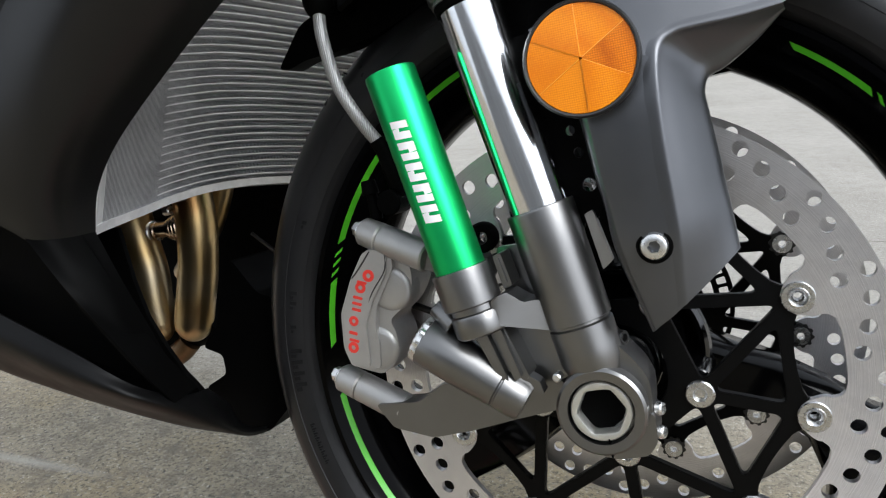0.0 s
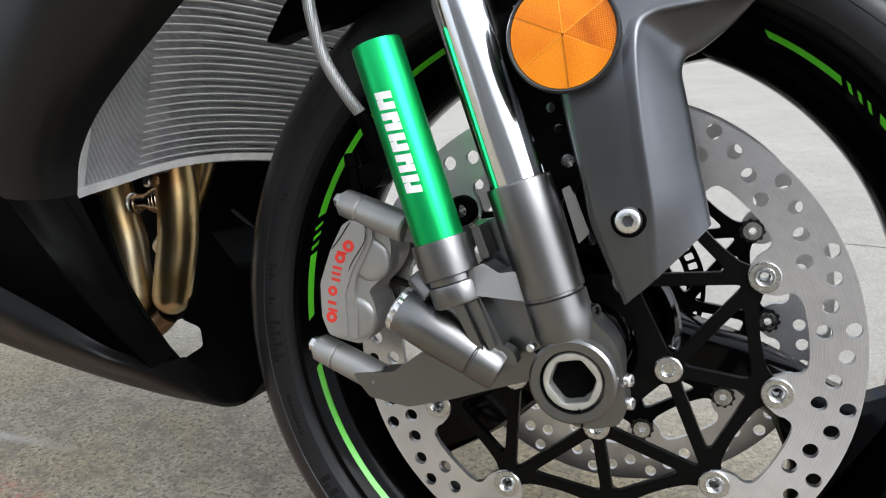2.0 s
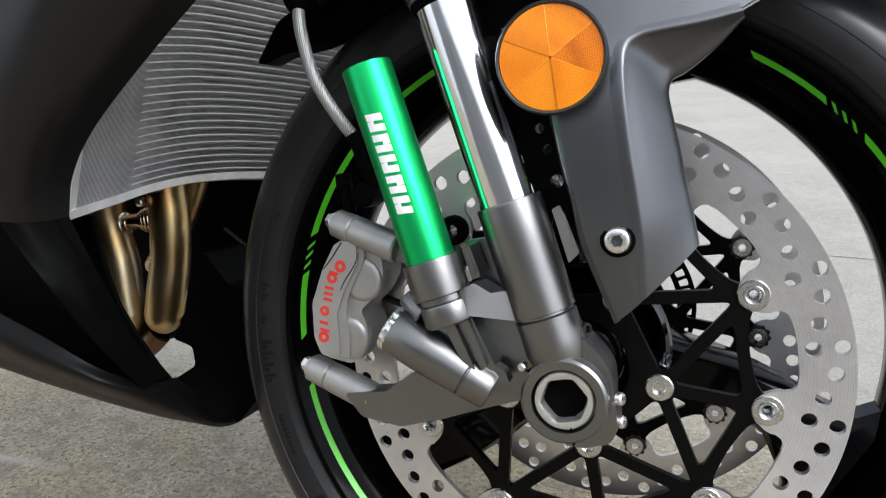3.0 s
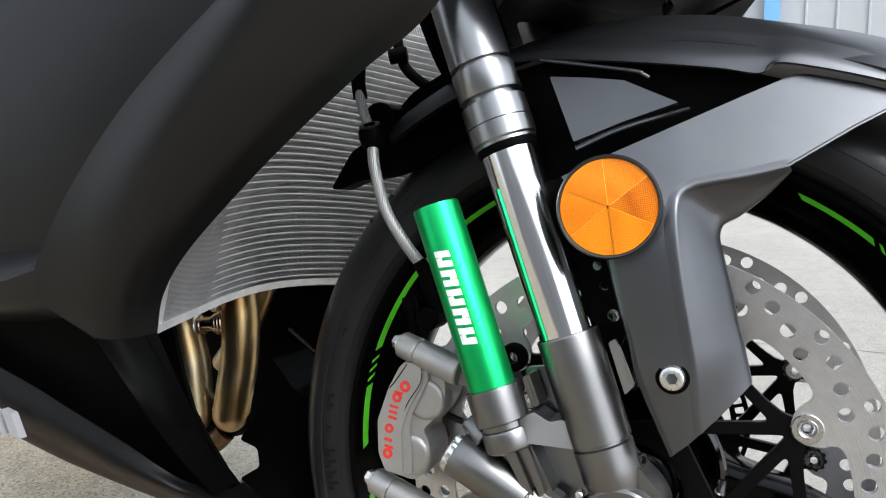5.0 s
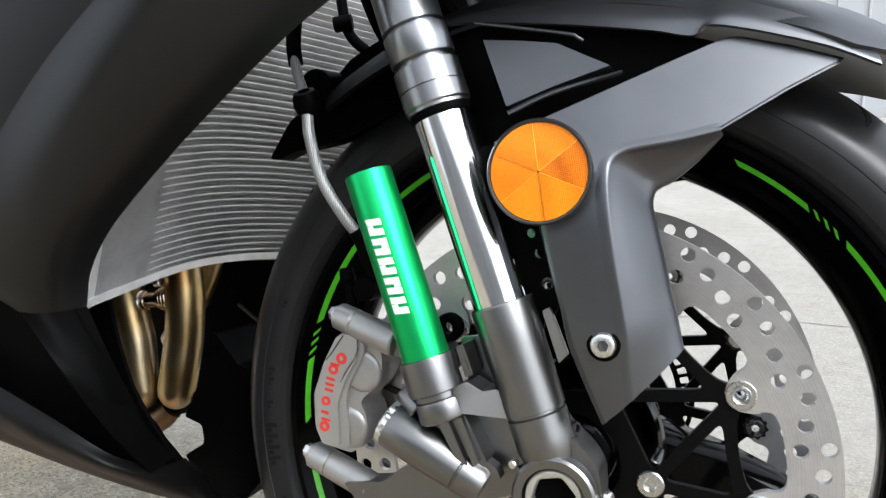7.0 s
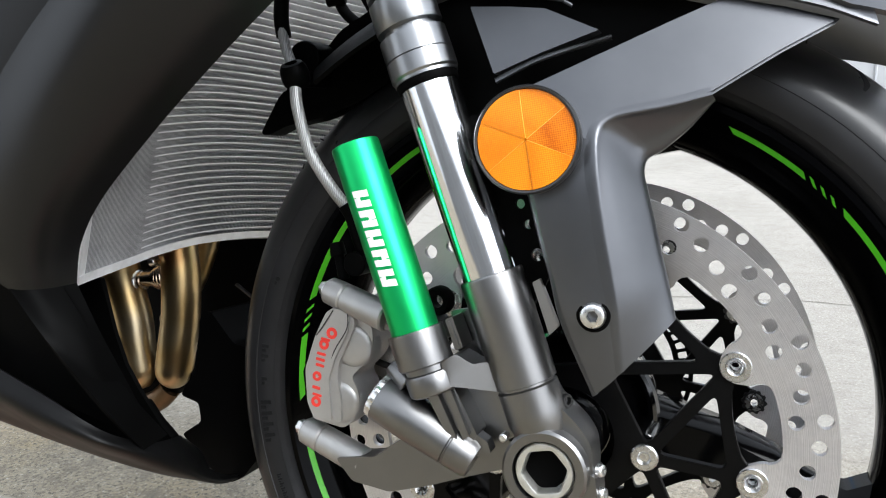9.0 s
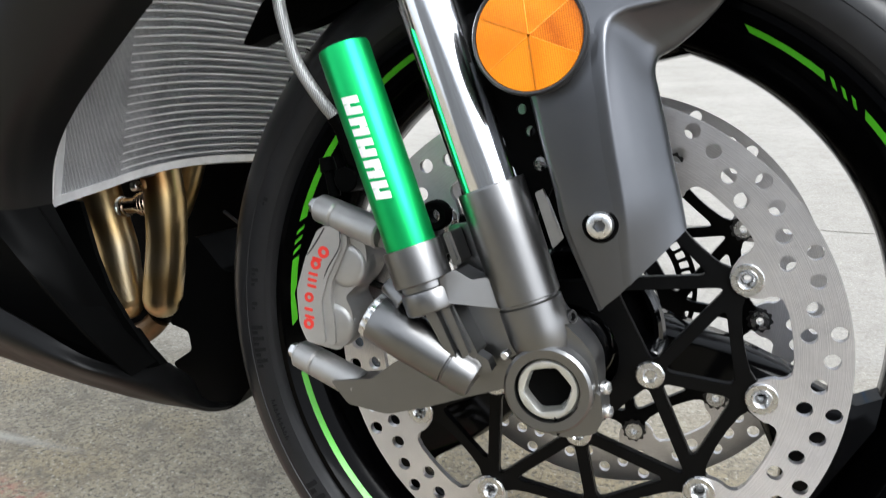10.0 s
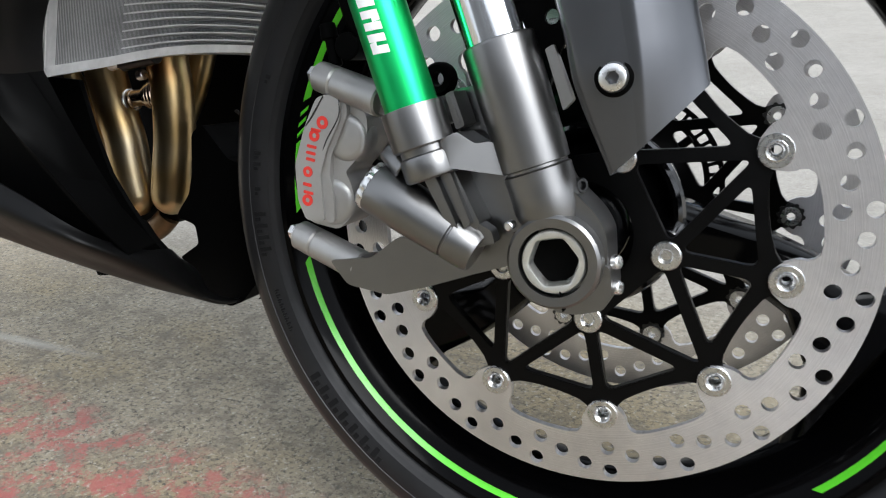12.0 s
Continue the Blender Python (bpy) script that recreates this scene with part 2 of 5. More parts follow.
def concrete():
    """Old concrete: grit speckle, broad stains, pits, worn red paint in one band."""
    m = material("worn_concrete", (0.36, 0.34, 0.30), 0.85)
    b = m.node_tree.nodes["Principled BSDF"]
    co = m.node_tree.nodes.new("ShaderNodeTexCoord")

    def nz(scale, detail, rough=0.6):
        n = node(m, "ShaderNodeTexNoise", Scale=scale, Detail=detail, Roughness=rough)
        wire(m, co, "Object", n, "Vector")
        return n

    def mixc(fac, out, a, aout, c):
        x = m.node_tree.nodes.new("ShaderNodeMix")
        x.data_type = "RGBA"
        m.node_tree.links.new(fac.outputs[out], x.inputs[0])
        m.node_tree.links.new(a.outputs[aout], x.inputs[6])
        if isinstance(c, tuple):
            x.inputs[7].default_value = (*c, 1)
        else:
            m.node_tree.links.new(c.outputs[0], x.inputs[7])
        return x

    broad = nz(2.2, 5.0)
    dirty = ramp(m, broad, "Fac", [(0.28, (0.232, 0.190, 0.129)), (0.42, (0.340, 0.272, 0.162)), (0.55, (0.335, 0.288, 0.204)), (0.72, (0.432, 0.378, 0.286))])
    clean = ramp(m, broad, "Fac", [(0.30, (0.350, 0.327, 0.289)), (0.72, (0.445, 0.418, 0.379))])
    # the lane beyond the bike is cleaner than the stained stretch beside it
    sepb = m.node_tree.nodes.new("ShaderNodeSeparateXYZ")
    wire(m, co, "Object", sepb, "Vector")
    edge = nz(1.6, 4.0)
    wob = m.node_tree.nodes.new("ShaderNodeMath")
    wob.operation = "MULTIPLY_ADD"
    wire(m, edge, "Fac", wob, 0)
    wob.inputs[1].default_value = 0.5
    wire(m, sepb, "Y", wob, 2)
    lane = ramp(m, wob, "Value", [(0.55, (0,)), (0.95, (1,))])
    base = m.node_tree.nodes.new("ShaderNodeMix")
    base.data_type = "RGBA"
    m.node_tree.links.new(lane.outputs["Color"], base.inputs[0])
    m.node_tree.links.new(dirty.outputs["Color"], base.inputs[6])
    m.node_tree.links.new(clean.outputs["Color"], base.inputs[7])
    grit = nz(150.0, 6.0, 0.8)
    gr = ramp(m, grit, "Fac", [(0.39, (1,)), (0.51, (0,))])
    less = m.node_tree.nodes.new("ShaderNodeMath")
    less.operation = "MULTIPLY_ADD"
    wire(m, lane, "Color", less, 0)
    less.inputs[1].default_value = -0.72
    less.inputs[2].default_value = 1.0
    grm = m.node_tree.nodes.new("ShaderNodeMath")
    grm.operation = "MULTIPLY"
    wire(m, gr, "Color", grm, 0)
    wire(m, less, "Value", grm, 1)
    c1 = mixc(grm, "Value", base, 2, (0.085, 0.077, 0.064))
    light = ramp(m, nz(210.0, 4.0), "Fac", [(0.56, (0,)), (0.68, (0.75,))])
    c1b = mixc(light, "Color", c1, 2, (0.60, 0.56, 0.48))
    # pits and trodden stains at hand's-breadth scale
    blot = ramp(m, nz(24.0, 9.0, 0.78), "Fac", [(0.40, (0.70,)), (0.53, (0,))])
    blm = m.node_tree.nodes.new("ShaderNodeMath")
    blm.operation = "MULTIPLY"
    wire(m, blot, "Color", blm, 0)
    wire(m, less, "Value", blm, 1)
    c1c = mixc(blm, "Value", c1b, 2, (0.165, 0.145, 0.114))
    vor = node(m, "ShaderNodeTexVoronoi", Scale=330.0)
    wire(m, co, "Object", vor, "Vector")
    pit = ramp(m, vor, "Distance", [(0.10, (0.8,)), (0.24, (0,))])
    pick = ramp(m, nz(60.0, 3.0), "Fac", [(0.47, (0,)), (0.56, (1,))])
    pm = m.node_tree.nodes.new("ShaderNodeMath")
    pm.operation = "MULTIPLY"
    wire(m, pit, "Color", pm, 0)
    pk = m.node_tree.nodes.new("ShaderNodeMath")
    pk.operation = "MULTIPLY"
    wire(m, pick, "Color", pk, 0)
    wire(m, less, "Value", pk, 1)
    wire(m, pk, "Value", pm, 1)
    c2 = mixc(pm, "Value", c1c, 2, (0.070, 0.062, 0.050))
    # a pale scuff dragged along the ground
    sx = m.node_tree.nodes.new("ShaderNodeMapping")
    sx.vector_type = "POINT"
    sx.inputs["Location"].default_value = (-SCUFF[0] / SCUFF[2], -SCUFF[1] / SCUFF[3], 0)
    sx.inputs["Scale"].default_value = (1 / SCUFF[2], 1 / SCUFF[3], 0)
    wire(m, co, "Object", sx, "Vector")
    sl = m.node_tree.nodes.new("ShaderNodeVectorMath")
    sl.operation = "LENGTH"
    wire(m, sx, "Vector", sl, 0)
    sm = ramp(m, sl, "Value", [(0.2, (0.55,)), (1.0, (0,))])
    c2s = mixc(sm, "Color", c2, 2, (0.50, 0.47, 0.42))
    # worn paint band along the ground, a stretch of its own
    sep = m.node_tree.nodes.new("ShaderNodeSeparateXYZ")
    wire(m, co, "Object", sep, "Vector")
    ma = m.node_tree.nodes.new("ShaderNodeMath")
    ma.operation = "MULTIPLY_ADD"
    wire(m, sep, "X", ma, 0)
    ma.inputs[1].default_value = PAINT[0]
    wire(m, sep, "Y", ma, 2)
    ad = m.node_tree.nodes.new("ShaderNodeMath")
    ad.operation = "ADD"
    wire(m, ma, "Value", ad, 0)
    ad.inputs[1].default_value = PAINT[1]
    ab = m.node_tree.nodes.new("ShaderNodeMath")
    ab.operation = "ABSOLUTE"
    wire(m, ad, "Value", ab, 0)
    band = ramp(m, ab, "Value", [(0.0, (1,)), (PAINT[2], (0.85,)), (PAINT[2] + 0.03, (0,))])
    worn = ramp(m, nz(26.0, 9.0, 0.8), "Fac", [(0.49, (0,)), (0.57, (1,))])
    mu = m.node_tree.nodes.new("ShaderNodeMath")
    mu.operation = "MULTIPLY"
    wire(m, band, "Color", mu, 0)
    wire(m, worn, "Color", mu, 1)
    mu2 = m.node_tree.nodes.new("ShaderNodeMath")
    mu2.operation = "MULTIPLY"
    wire(m, mu, "Value", mu2, 0)
    mu2.inputs[1].default_value = 0.85
    c3 = mixc(mu2, "Value", c2s, 2, (0.46, 0.12, 0.11))
    m.node_tree.links.new(c3.outputs[2], b.inputs["Base Color"])
    bp = node(m, "ShaderNodeBump", Strength=0.9, Distance=0.004)
    wire(m, grit, "Fac", bp, "Height")
    wire(m, bp, "Normal", b, "Normal")
    return m


PAINT = (0.1325, 0.108, 0.085)
M_CONCRETE = concrete()
M_CRACK = simple("crack_dirt", (0.16, 0.145, 0.12), 0.9)
M_DARKWALL = simple("grey_wall_plaster", (0.24, 0.245, 0.25), 0.8, 0.0, 0.0, 0.25, 0.08, 1.2, 5.0)
M_SHEET = simple("white_painted_sheet_metal", (0.40, 0.41, 0.42), 0.45, 0.0, 0.0, 0.06, 0.05, 1.5, 6.0)
M_BLUE = simple("blue_painted_steel", (0.16, 0.38, 0.72), 0.45, 0.0, 0.0, 0.06, 0.05, 2.0, 6.0)


# ---- mesh helpers, all in the motorcycle's frame ----
def part(name, bm, mat, parent, label="", sharp=38.0):
    """Links a bmesh as one mesh object under a thing or a part."""
    me = bpy.data.meshes.new(name)
    bmesh.ops.recalc_face_normals(bm, faces=bm.faces[:])
    bm.to_mesh(me)
    bm.free()
    me.materials.append(mat)
    for p in me.polygons:
        p.use_smooth = True
    me.set_sharp_from_angle(angle=radians(sharp))
    ob = new(name, me)
    ob.parent = parent
    if label:
        tagged(ob, label)
    return ob


def frame_of(d):
    d = Vector(d).normalized()
    a = Vector((0, 1, 0)) if abs(d.y) < 0.9 else Vector((1, 0, 0))
    u = (a - d * a.dot(d)).normalized()
    return d, u, d.cross(u)


def lathe(prof, o=(0, 0, 0), d=(0, 1, 0), seg=64, a0=0.0, a1=360.0, loop=False, bm=None):
    """Turns a profile of (radius, height) round the axis through o along d."""
    bm = bm or bmesh.new()
    o = Vector(o)
    d, u, v = frame_of(d)
    full = abs(a1 - a0) > 359.9
    n = seg if full else seg + 1
    rows = []
    for k in range(n):
        a = radians(a0 + (a1 - a0) * k / seg)
        e = u * math.cos(a) + v * math.sin(a)
        rows.append([bm.verts.new(o + e * r + d * h) for r, h in prof])
    m = len(prof)
    for k in range(seg):
        p, q = rows[k], rows[(k + 1) % n]
        for j in range(m if loop else m - 1):
            i = (j + 1) % m
            bm.faces.new((p[j], p[i], q[i], q[j]))
    bmesh.ops.remove_doubles(bm, verts=bm.verts[:], dist=1e-7)
    return bm


def rod(p, q, r, r2=None, seg=32, bev=0.0008, bm=None):
    """A cylinder or cone between two points with broken edges."""
    p, q = Vector(p), Vector(q)
    h = (q - p).length
    r2 = r if r2 is None else r2
    b = min(bev, h / 3, r / 2)
    return lathe([(0, 0), (r - b, 0), (r, b), (r2, h - b), (r2 - b, h), (0, h)], p, q - p, seg, bm=bm)


def spline(pts, n):
    """n+1 points on a Catmull-Rom curve through pts."""
    pts = [Vector(p) for p in pts]
    ext = [pts[0] * 2 - pts[1]] + pts + [pts[-1] * 2 - pts[-2]]
    out = []
    for k in range(n + 1):
        s = k / n * (len(pts) - 1)
        i = min(int(s), len(pts) - 2)
        t = s - i
        a, b, c, d = ext[i:i + 4]
        out.append(0.5 * ((2 * b) + (c - a) * t + (2 * a - 5 * b + 4 * c - d) * t * t + (3 * b - a - 3 * c + d) * t ** 3))
    return out


def tube(pts, r, seg=20, n=28, caps=True, bm=None):
    """A round bar along a smooth curve; r is a number or a function of 0..1."""
    bm = bm or bmesh.new()
    path = spline(pts, n)
    rings = []
    d = (path[1] - path[0]).normalized()
    _, u, v = frame_of(d)
    for k, p in enumerate(path):
        e = (path[min(k + 1, n)] - path[max(k - 1, 0)]).normalized()
        u = (u - e * u.dot(e)).normalized()
        v = e.cross(u)
        rr = r(k / n) if callable(r) else r
        rings.append([bm.verts.new(p + (u * math.cos(2 * math.pi * j / seg) + v * math.sin(2 * math.pi * j / seg)) * rr) for j in range(seg)])
    for a, b in zip(rings, rings[1:]):
        for j in range(seg):
            bm.faces.new((a[j], a[(j + 1) % seg], b[(j + 1) % seg], b[j]))
    if caps:
        bm.faces.new(rings[0])
        bm.faces.new(rings[-1])
    return bm


def plate(loops, y0, y1, bev=0.0, warp=None):
    """A flat plate in the x-z plane from y0 to y1; the first loop is its outline, the others are openings."""
    bm = bmesh.new()
    edges = []
    for lp in loops:
        vs = [bm.verts.new((x, y0, z)) for x, z in lp]
        edges += [bm.edges.new((vs[k], vs[(k + 1) % len(vs)])) for k in range(len(vs))]
    bmesh.ops.triangle_fill(bm, use_beauty=True, use_dissolve=False, edges=edges)
    res = bmesh.ops.extrude_face_region(bm, geom=bm.faces[:])
    top = [g for g in res["geom"] if isinstance(g, bmesh.types.BMVert)]
    bmesh.ops.translate(bm, vec=(0, y1 - y0, 0), verts=top)
    if bev:
        bmesh.ops.recalc_face_normals(bm, faces=bm.faces[:])
        sharp = [e for e in bm.edges if len(e.link_faces) == 2 and e.calc_face_angle(0) > 1.0 and abs(e.verts[0].co.y - e.verts[1].co.y) < 1e-6]
        bmesh.ops.bevel(bm, geom=sharp, offset=bev, segments=2, affect="EDGES", clamp_overlap=True)
    if warp:
        for v in bm.verts:
            warp(v)
    return bm


def circle(x, z, r, n=16, a0=0.0):
    return [(x + r * math.cos(a0 + 2 * math.pi * k / n), z + r * math.sin(a0 + 2 * math.pi * k / n)) for k in range(n)]


def rounded(poly, r, n=4):
    """A polygon with rounded corners."""
    out = []
    m = len(poly)
    for k in range(m):
        p = Vector(poly[k])
        a = Vector(poly[k - 1]) - p
        b = Vector(poly[(k + 1) % m]) - p
        t = min(r, a.length * 0.45, b.length * 0.45)
        s, e = p + a.normalized() * t, p + b.normalized() * t
        for j in range(n + 1):
            w = j / n
            out.append(tuple(s * (1 - w) ** 2 + p * 2 * w * (1 - w) + e * w * w))
    return out


def inset(poly, dists):
    """A polygon whose edges k (from corner k to k+1) are moved inward by dists[k]; corners run anticlockwise."""
    m = len(poly)
    area = sum(poly[k][0] * poly[(k + 1) % m][1] - poly[(k + 1) % m][0] * poly[k][1] for k in range(m))
    s = 1 if area > 0 else -1
    lines = []
    for k in range(m):
        p, q = Vector(poly[k]), Vector(poly[(k + 1) % m])
        t = (q - p).normalized()
        lines.append((p + Vector((-t.y, t.x)) * dists[k] * s, t))
    out = []
    for k in range(m):
        (p, a), (q, b) = lines[k - 1], lines[k]
        den = a.x * b.y - a.y * b.x
        w = ((q.x - p.x) * b.y - (q.y - p.y) * b.x) / den
        out.append(tuple(p + a * w))
    return out


def loft(curves, nu=24, nv=16, thick=0.003, bm=None):
    """A smooth skin through several curves of a few points each, with thickness."""
    bm = bm or bmesh.new()
    cols = [spline(c, nu) for c in curves]
    grid = []
    for k in range(nu + 1):
        grid.append([bm.verts.new(p) for p in spline([c[k] for c in cols], nv)])
    for a, b in zip(grid, grid[1:]):
        for j in range(nv):
            bm.faces.new((a[j], a[j + 1], b[j + 1], b[j]))
    bmesh.ops.recalc_face_normals(bm, faces=bm.faces[:])
    if thick:
        bmesh.ops.solidify(bm, geom=bm.faces[:], thickness=thick)
    return bm


def polar(r, deg):
    return r * math.cos(radians(deg)), r * math.sin(radians(deg))


def hexbolt(o, d, r, h, mat, parent, name="bolt", label=""):
    """A round-headed socket screw: domed head with a hexagonal recess."""
    d, u, v = frame_of(d)
    o = Vector(o)
    bm = bmesh.new()
    rings = []
    prof = [(r, 0.0), (r, h * 0.45), (r * 0.9, h * 0.85), (r * 0.72, h)]
    n = 24
    for pr, ph in prof:
        rings.append([bm.verts.new(o + (u * math.cos(2 * math.pi * k / n) + v * math.sin(2 * math.pi * k / n)) * pr + d * ph) for k in range(n)])

    def hexr(k):
        a = (2 * math.pi * k / n) % (math.pi / 3) - math.pi / 6
        return r * 0.46 * math.cos(math.pi / 6) / math.cos(a)

    for ph in (h, 0.0003):
        rings.append([bm.verts.new(o + (u * math.cos(2 * math.pi * k / n) + v * math.sin(2 * math.pi * k / n)) * hexr(k) + d * ph) for k in range(n)])
    for a, b in zip(rings, rings[1:]):
        for k in range(n):
            bm.faces.new((a[k], a[(k + 1) % n], b[(k + 1) % n], b[k]))
    bm.faces.new(rings[0])
    bm.faces.new(rings[-1])
    return part(name, bm, mat, parent, label)


# ---- setting ----
def box(name, x0, x1, y0, y1, z0, z1, mat, parent=None):
    bm = bmesh.new()
    bmesh.ops.create_cube(bm, size=1.0)
    for v in bm.verts:
        v.co = Vector(((x0 + x1) / 2 + v.co.x * (x1 - x0), (y0 + y1) / 2 + v.co.y * (y1 - y0), (z0 + z1) / 2 + v.co.z * (z1 - z0)))
    return part(name, bm, mat, parent)


def make_ground():
    bm = bmesh.new()
    bmesh.ops.create_grid(bm, x_segments=8, y_segments=8, size=150.0)
    g = part("ground", bm, M_CONCRETE, None)
    tagged(g, "worn grey concrete ground with faded red paint", "ground", kind="structure")

    # a hairline crack across the cleaner lane
    bm = bmesh.new()
    rows = []
    for k in range(61):
        x = -0.9 + 2.6 * k / 60
        y = 1.30 + 0.02 * math.sin(7 * x) + 0.012 * noise.noise((9 * x, 0.3, 0))
        w = 0.0016 + 0.0012 * noise.noise((5 * x, 2.0, 1.0))
        rows.append([bm.verts.new((x, y - w, 0.0012)), bm.verts.new((x, y + w, 0.0012))])
    for a, b in zip(rows, rows[1:]):
        bm.faces.new((a[0], b[0], b[1], a[1]))
    part("crack", bm, M_CRACK, g)


make_ground()


def make_wall():
    """A building side of upright ribbed sheets with one blue post."""
    wall = new("wall_north")
    wall.matrix_world = pose(0, WALL_Y, 0)
    tagged(wall, "white ribbed sheet metal building wall", "wall", kind="structure")
    sec = [(0.0, 0.0), (0.29, 0.0), (0.300, -0.022), (0.318, -0.022), (0.328, 0.0), (0.34, 0.0)]
    bm = bmesh.new()
    xs = []
    for k in range(-60, 60):
        xs += [(k * 0.34 - 0.16 + a, b) for a, b in sec[:-1]]
    lo = [bm.verts.new((x, y, 0.0)) for x, y in xs]
    hi = [bm.verts.new((x, y, 4.5)) for x, y in xs]
    for k in range(len(xs) - 1):
        bm.faces.new((lo[k], lo[k + 1], hi[k + 1], hi[k]))
    part("wall_sheet", bm, M_SHEET, wall, sharp=20)
    box("blue_post", POST_X - 0.088, POST_X + 0.088, -0.10, -0.03, 0.0, 4.5, M_BLUE, wall)


WALL_Y, POST_X = 10.0, 0.11
make_wall()
# unseen wall, added to block low sky and darken south-facing reflections
south = box("added_wall_south", -7.0, 6.0, -9.3, -9.0, 0.0, 4.2, M_DARKWALL)
tagged(south, "unseen plain grey wall added to darken reflections", "wall", kind="structure")

bike = new("motorcycle")
bike.matrix_world = BIKE
tagged(bike, "black sport motorcycle with green fork canisters and lime wheel stripes", "motorcycle")


# ---- front wheel ----
MID = 0.070  # the wheel's middle plane


def sym(prof):
    """Mirrors a half profile (radius, y) about the wheel's middle plane."""
    return prof + [(r, 2 * MID - y) for r, y in reversed(prof)]


def make_wheel():
    half = [(0.2308, 0.0200), (0.2294, 0.0172), (0.2256, 0.0172), (0.2238, 0.0195), (0.2226, 0.0205), (0.2146, 0.0297), (0.2114, 0.0315),
            (0.2056, 0.0400), (0.1990, 0.0500), (0.1960, 0.0560), (0.1950, 0.0680)]
    back = [(0.2274, 0.0290), (0.2160, 0.0360), (0.2070, 0.0600)]
    prof = sym(half) + list(reversed(sym(back)))
    wheel = part("front_wheel", lathe(prof, seg=180, loop=True), M_RIM, bike, "gloss black cast wheel with lime green rim stripes")
    wheel.location = (-0.0010, 0.0, 0.0055)

    # tyre: bead, stepped sidewall, then the tread that runs far down the shoulder
    t = [(0.2284, 0.0240), (0.2318, 0.0195), (0.2340, 0.0172), (0.2348, 0.0160), (0.2372, 0.0148), (0.2378, 0.0138), (0.2430, 0.0120), (0.2490, 0.0116), (0.2526, 0.0122)]
    lip = [(0.2526, 0.0180), (0.2440, 0.0190), (0.2314, 0.0280)]
    tyre_bm = lathe(t + lip, seg=200, loop=True)
    lathe([(r, 2 * MID - y) for r, y in t + lip], seg=200, loop=True, bm=tyre_bm)
    part("tyre", tyre_bm, M_RUBBER, wheel, "black sport tyre sidewall with raised marks")
    cr = [(0.2518, 0.0130), (0.2530, 0.0118), (0.2590, 0.0125), (0.2660, 0.0165), (0.2745, 0.0260), (0.2820, 0.0385), (0.2875, 0.0520), (0.2905, 0.0660)]
    inn = [(0.2530, 0.0200), (0.2630, 0.0260), (0.2810, 0.0500)]
    part("tread", lathe(sym(cr) + list(reversed(sym(inn))), seg=200, loop=True), M_TREAD, wheel, "smooth black tread with shallow sipes")

    def crown(y):
        """The tread's radius across its width."""
        return float(np.interp(min(y, 2 * MID - y), [q[1] for q in cr[1:]], [q[0] for q in cr[1:]]))

    # moulding hairs left on the new tread
    for k in range(48):
        a, y = 7.5 * k + 3.0 * ((k * 7) % 5), 0.030 + 0.010 * ((k * 3) % 8)
        r = crown(y)
        x0, z0 = polar(r - 0.0005, a)
        x1, z1 = polar(r + 0.0032, a + 0.3)
        part("rubber_hair", rod((x0, y, z0), (x1, y, z1), 0.0007, 0.0005, 6, 0.0001), M_TYRETEXT, wheel)

    # sipes: thin curved grooves laid just proud of the tread
    def sipe(a, flip):
        bm = bmesh.new()
        rows = []
        for k in range(13):
            s = k / 12
            y = 0.030 + 0.034 * s
            r = crown(y) + 0.0004
            w = 0.0022 * math.sin(math.pi * min(1, s + 0.08)) + 0.0003
            ang = a + 4.0 * s * s
            yy = y if flip > 0 else 2 * MID - y
            rows.append([bm.verts.new((polar(r + dr, ang + da)[0], yy, polar(r + dr, ang + da)[1])) for da, dr in ((-math.degrees(w / 0.29), 0), (math.degrees(w / 0.29), 0), (math.degrees(w / 0.29), -0.003), (-math.degrees(w / 0.29), -0.003))])
        for p, q in zip(rows, rows[1:]):
            for j in range(4):
                bm.faces.new((p[j], p[(j + 1) % 4], q[(j + 1) % 4], q[j]))
        bm.faces.new(rows[0])
        bm.faces.new(rows[-1])
        part("sipe", bm, M_TYRETEXT, wheel)

    for k in range(12):
        sipe(42.0 + 30 * k, 1)
        sipe(57.0 + 30 * k, -1)

    # stripe: three repeats of a long arc, four slashes and a short arc
    def stripe(a0, a1, r0, r1, slant=0.0):
        n = max(2, int((a1 - a0) / 2))
        bm = bmesh.new()
        rows = []
        for k in range(n + 1):
            a = a0 + (a1 - a0) * k / n
            row = []
            for r, sl in ((r0, 0.0), (r1, slant)):
                y = 0.0205 + (0.2226 - r) / 0.0080 * 0.0092 - 0.0005
                x, z = polar(r, a + sl)
                row.append((x, y, z))
            rows.append([bm.verts.new(c) for c in row] + [bm.verts.new((c[0], c[1] + 0.0012, c[2])) for c in reversed(row)])
        for p, q in zip(rows, rows[1:]):
            for j in range(4):
                bm.faces.new((p[j], p[(j + 1) % 4], q[(j + 1) % 4], q[j]))
        bm.faces.new(rows[0])
        bm.faces.new(rows[-1])
        return bm

    for k in range(3):
        b = 120.0 * k
        part("rim_stripe", stripe(b - 57.0, b + 31.2, 0.2170, 0.2200, 1.2), M_LIME, wheel, "lime green stripe")
        part("rim_stripe", stripe(b + 39.4, b + 53.0, 0.2170, 0.2200, 1.2), M_LIME, wheel, "lime green stripe")
        for j in range(3):
            part("rim_slash", stripe(b + 32.9 + 2.1 * j, b + 33.7 + 2.1 * j, 0.2170, 0.2200, 1.6), M_LIME, wheel)

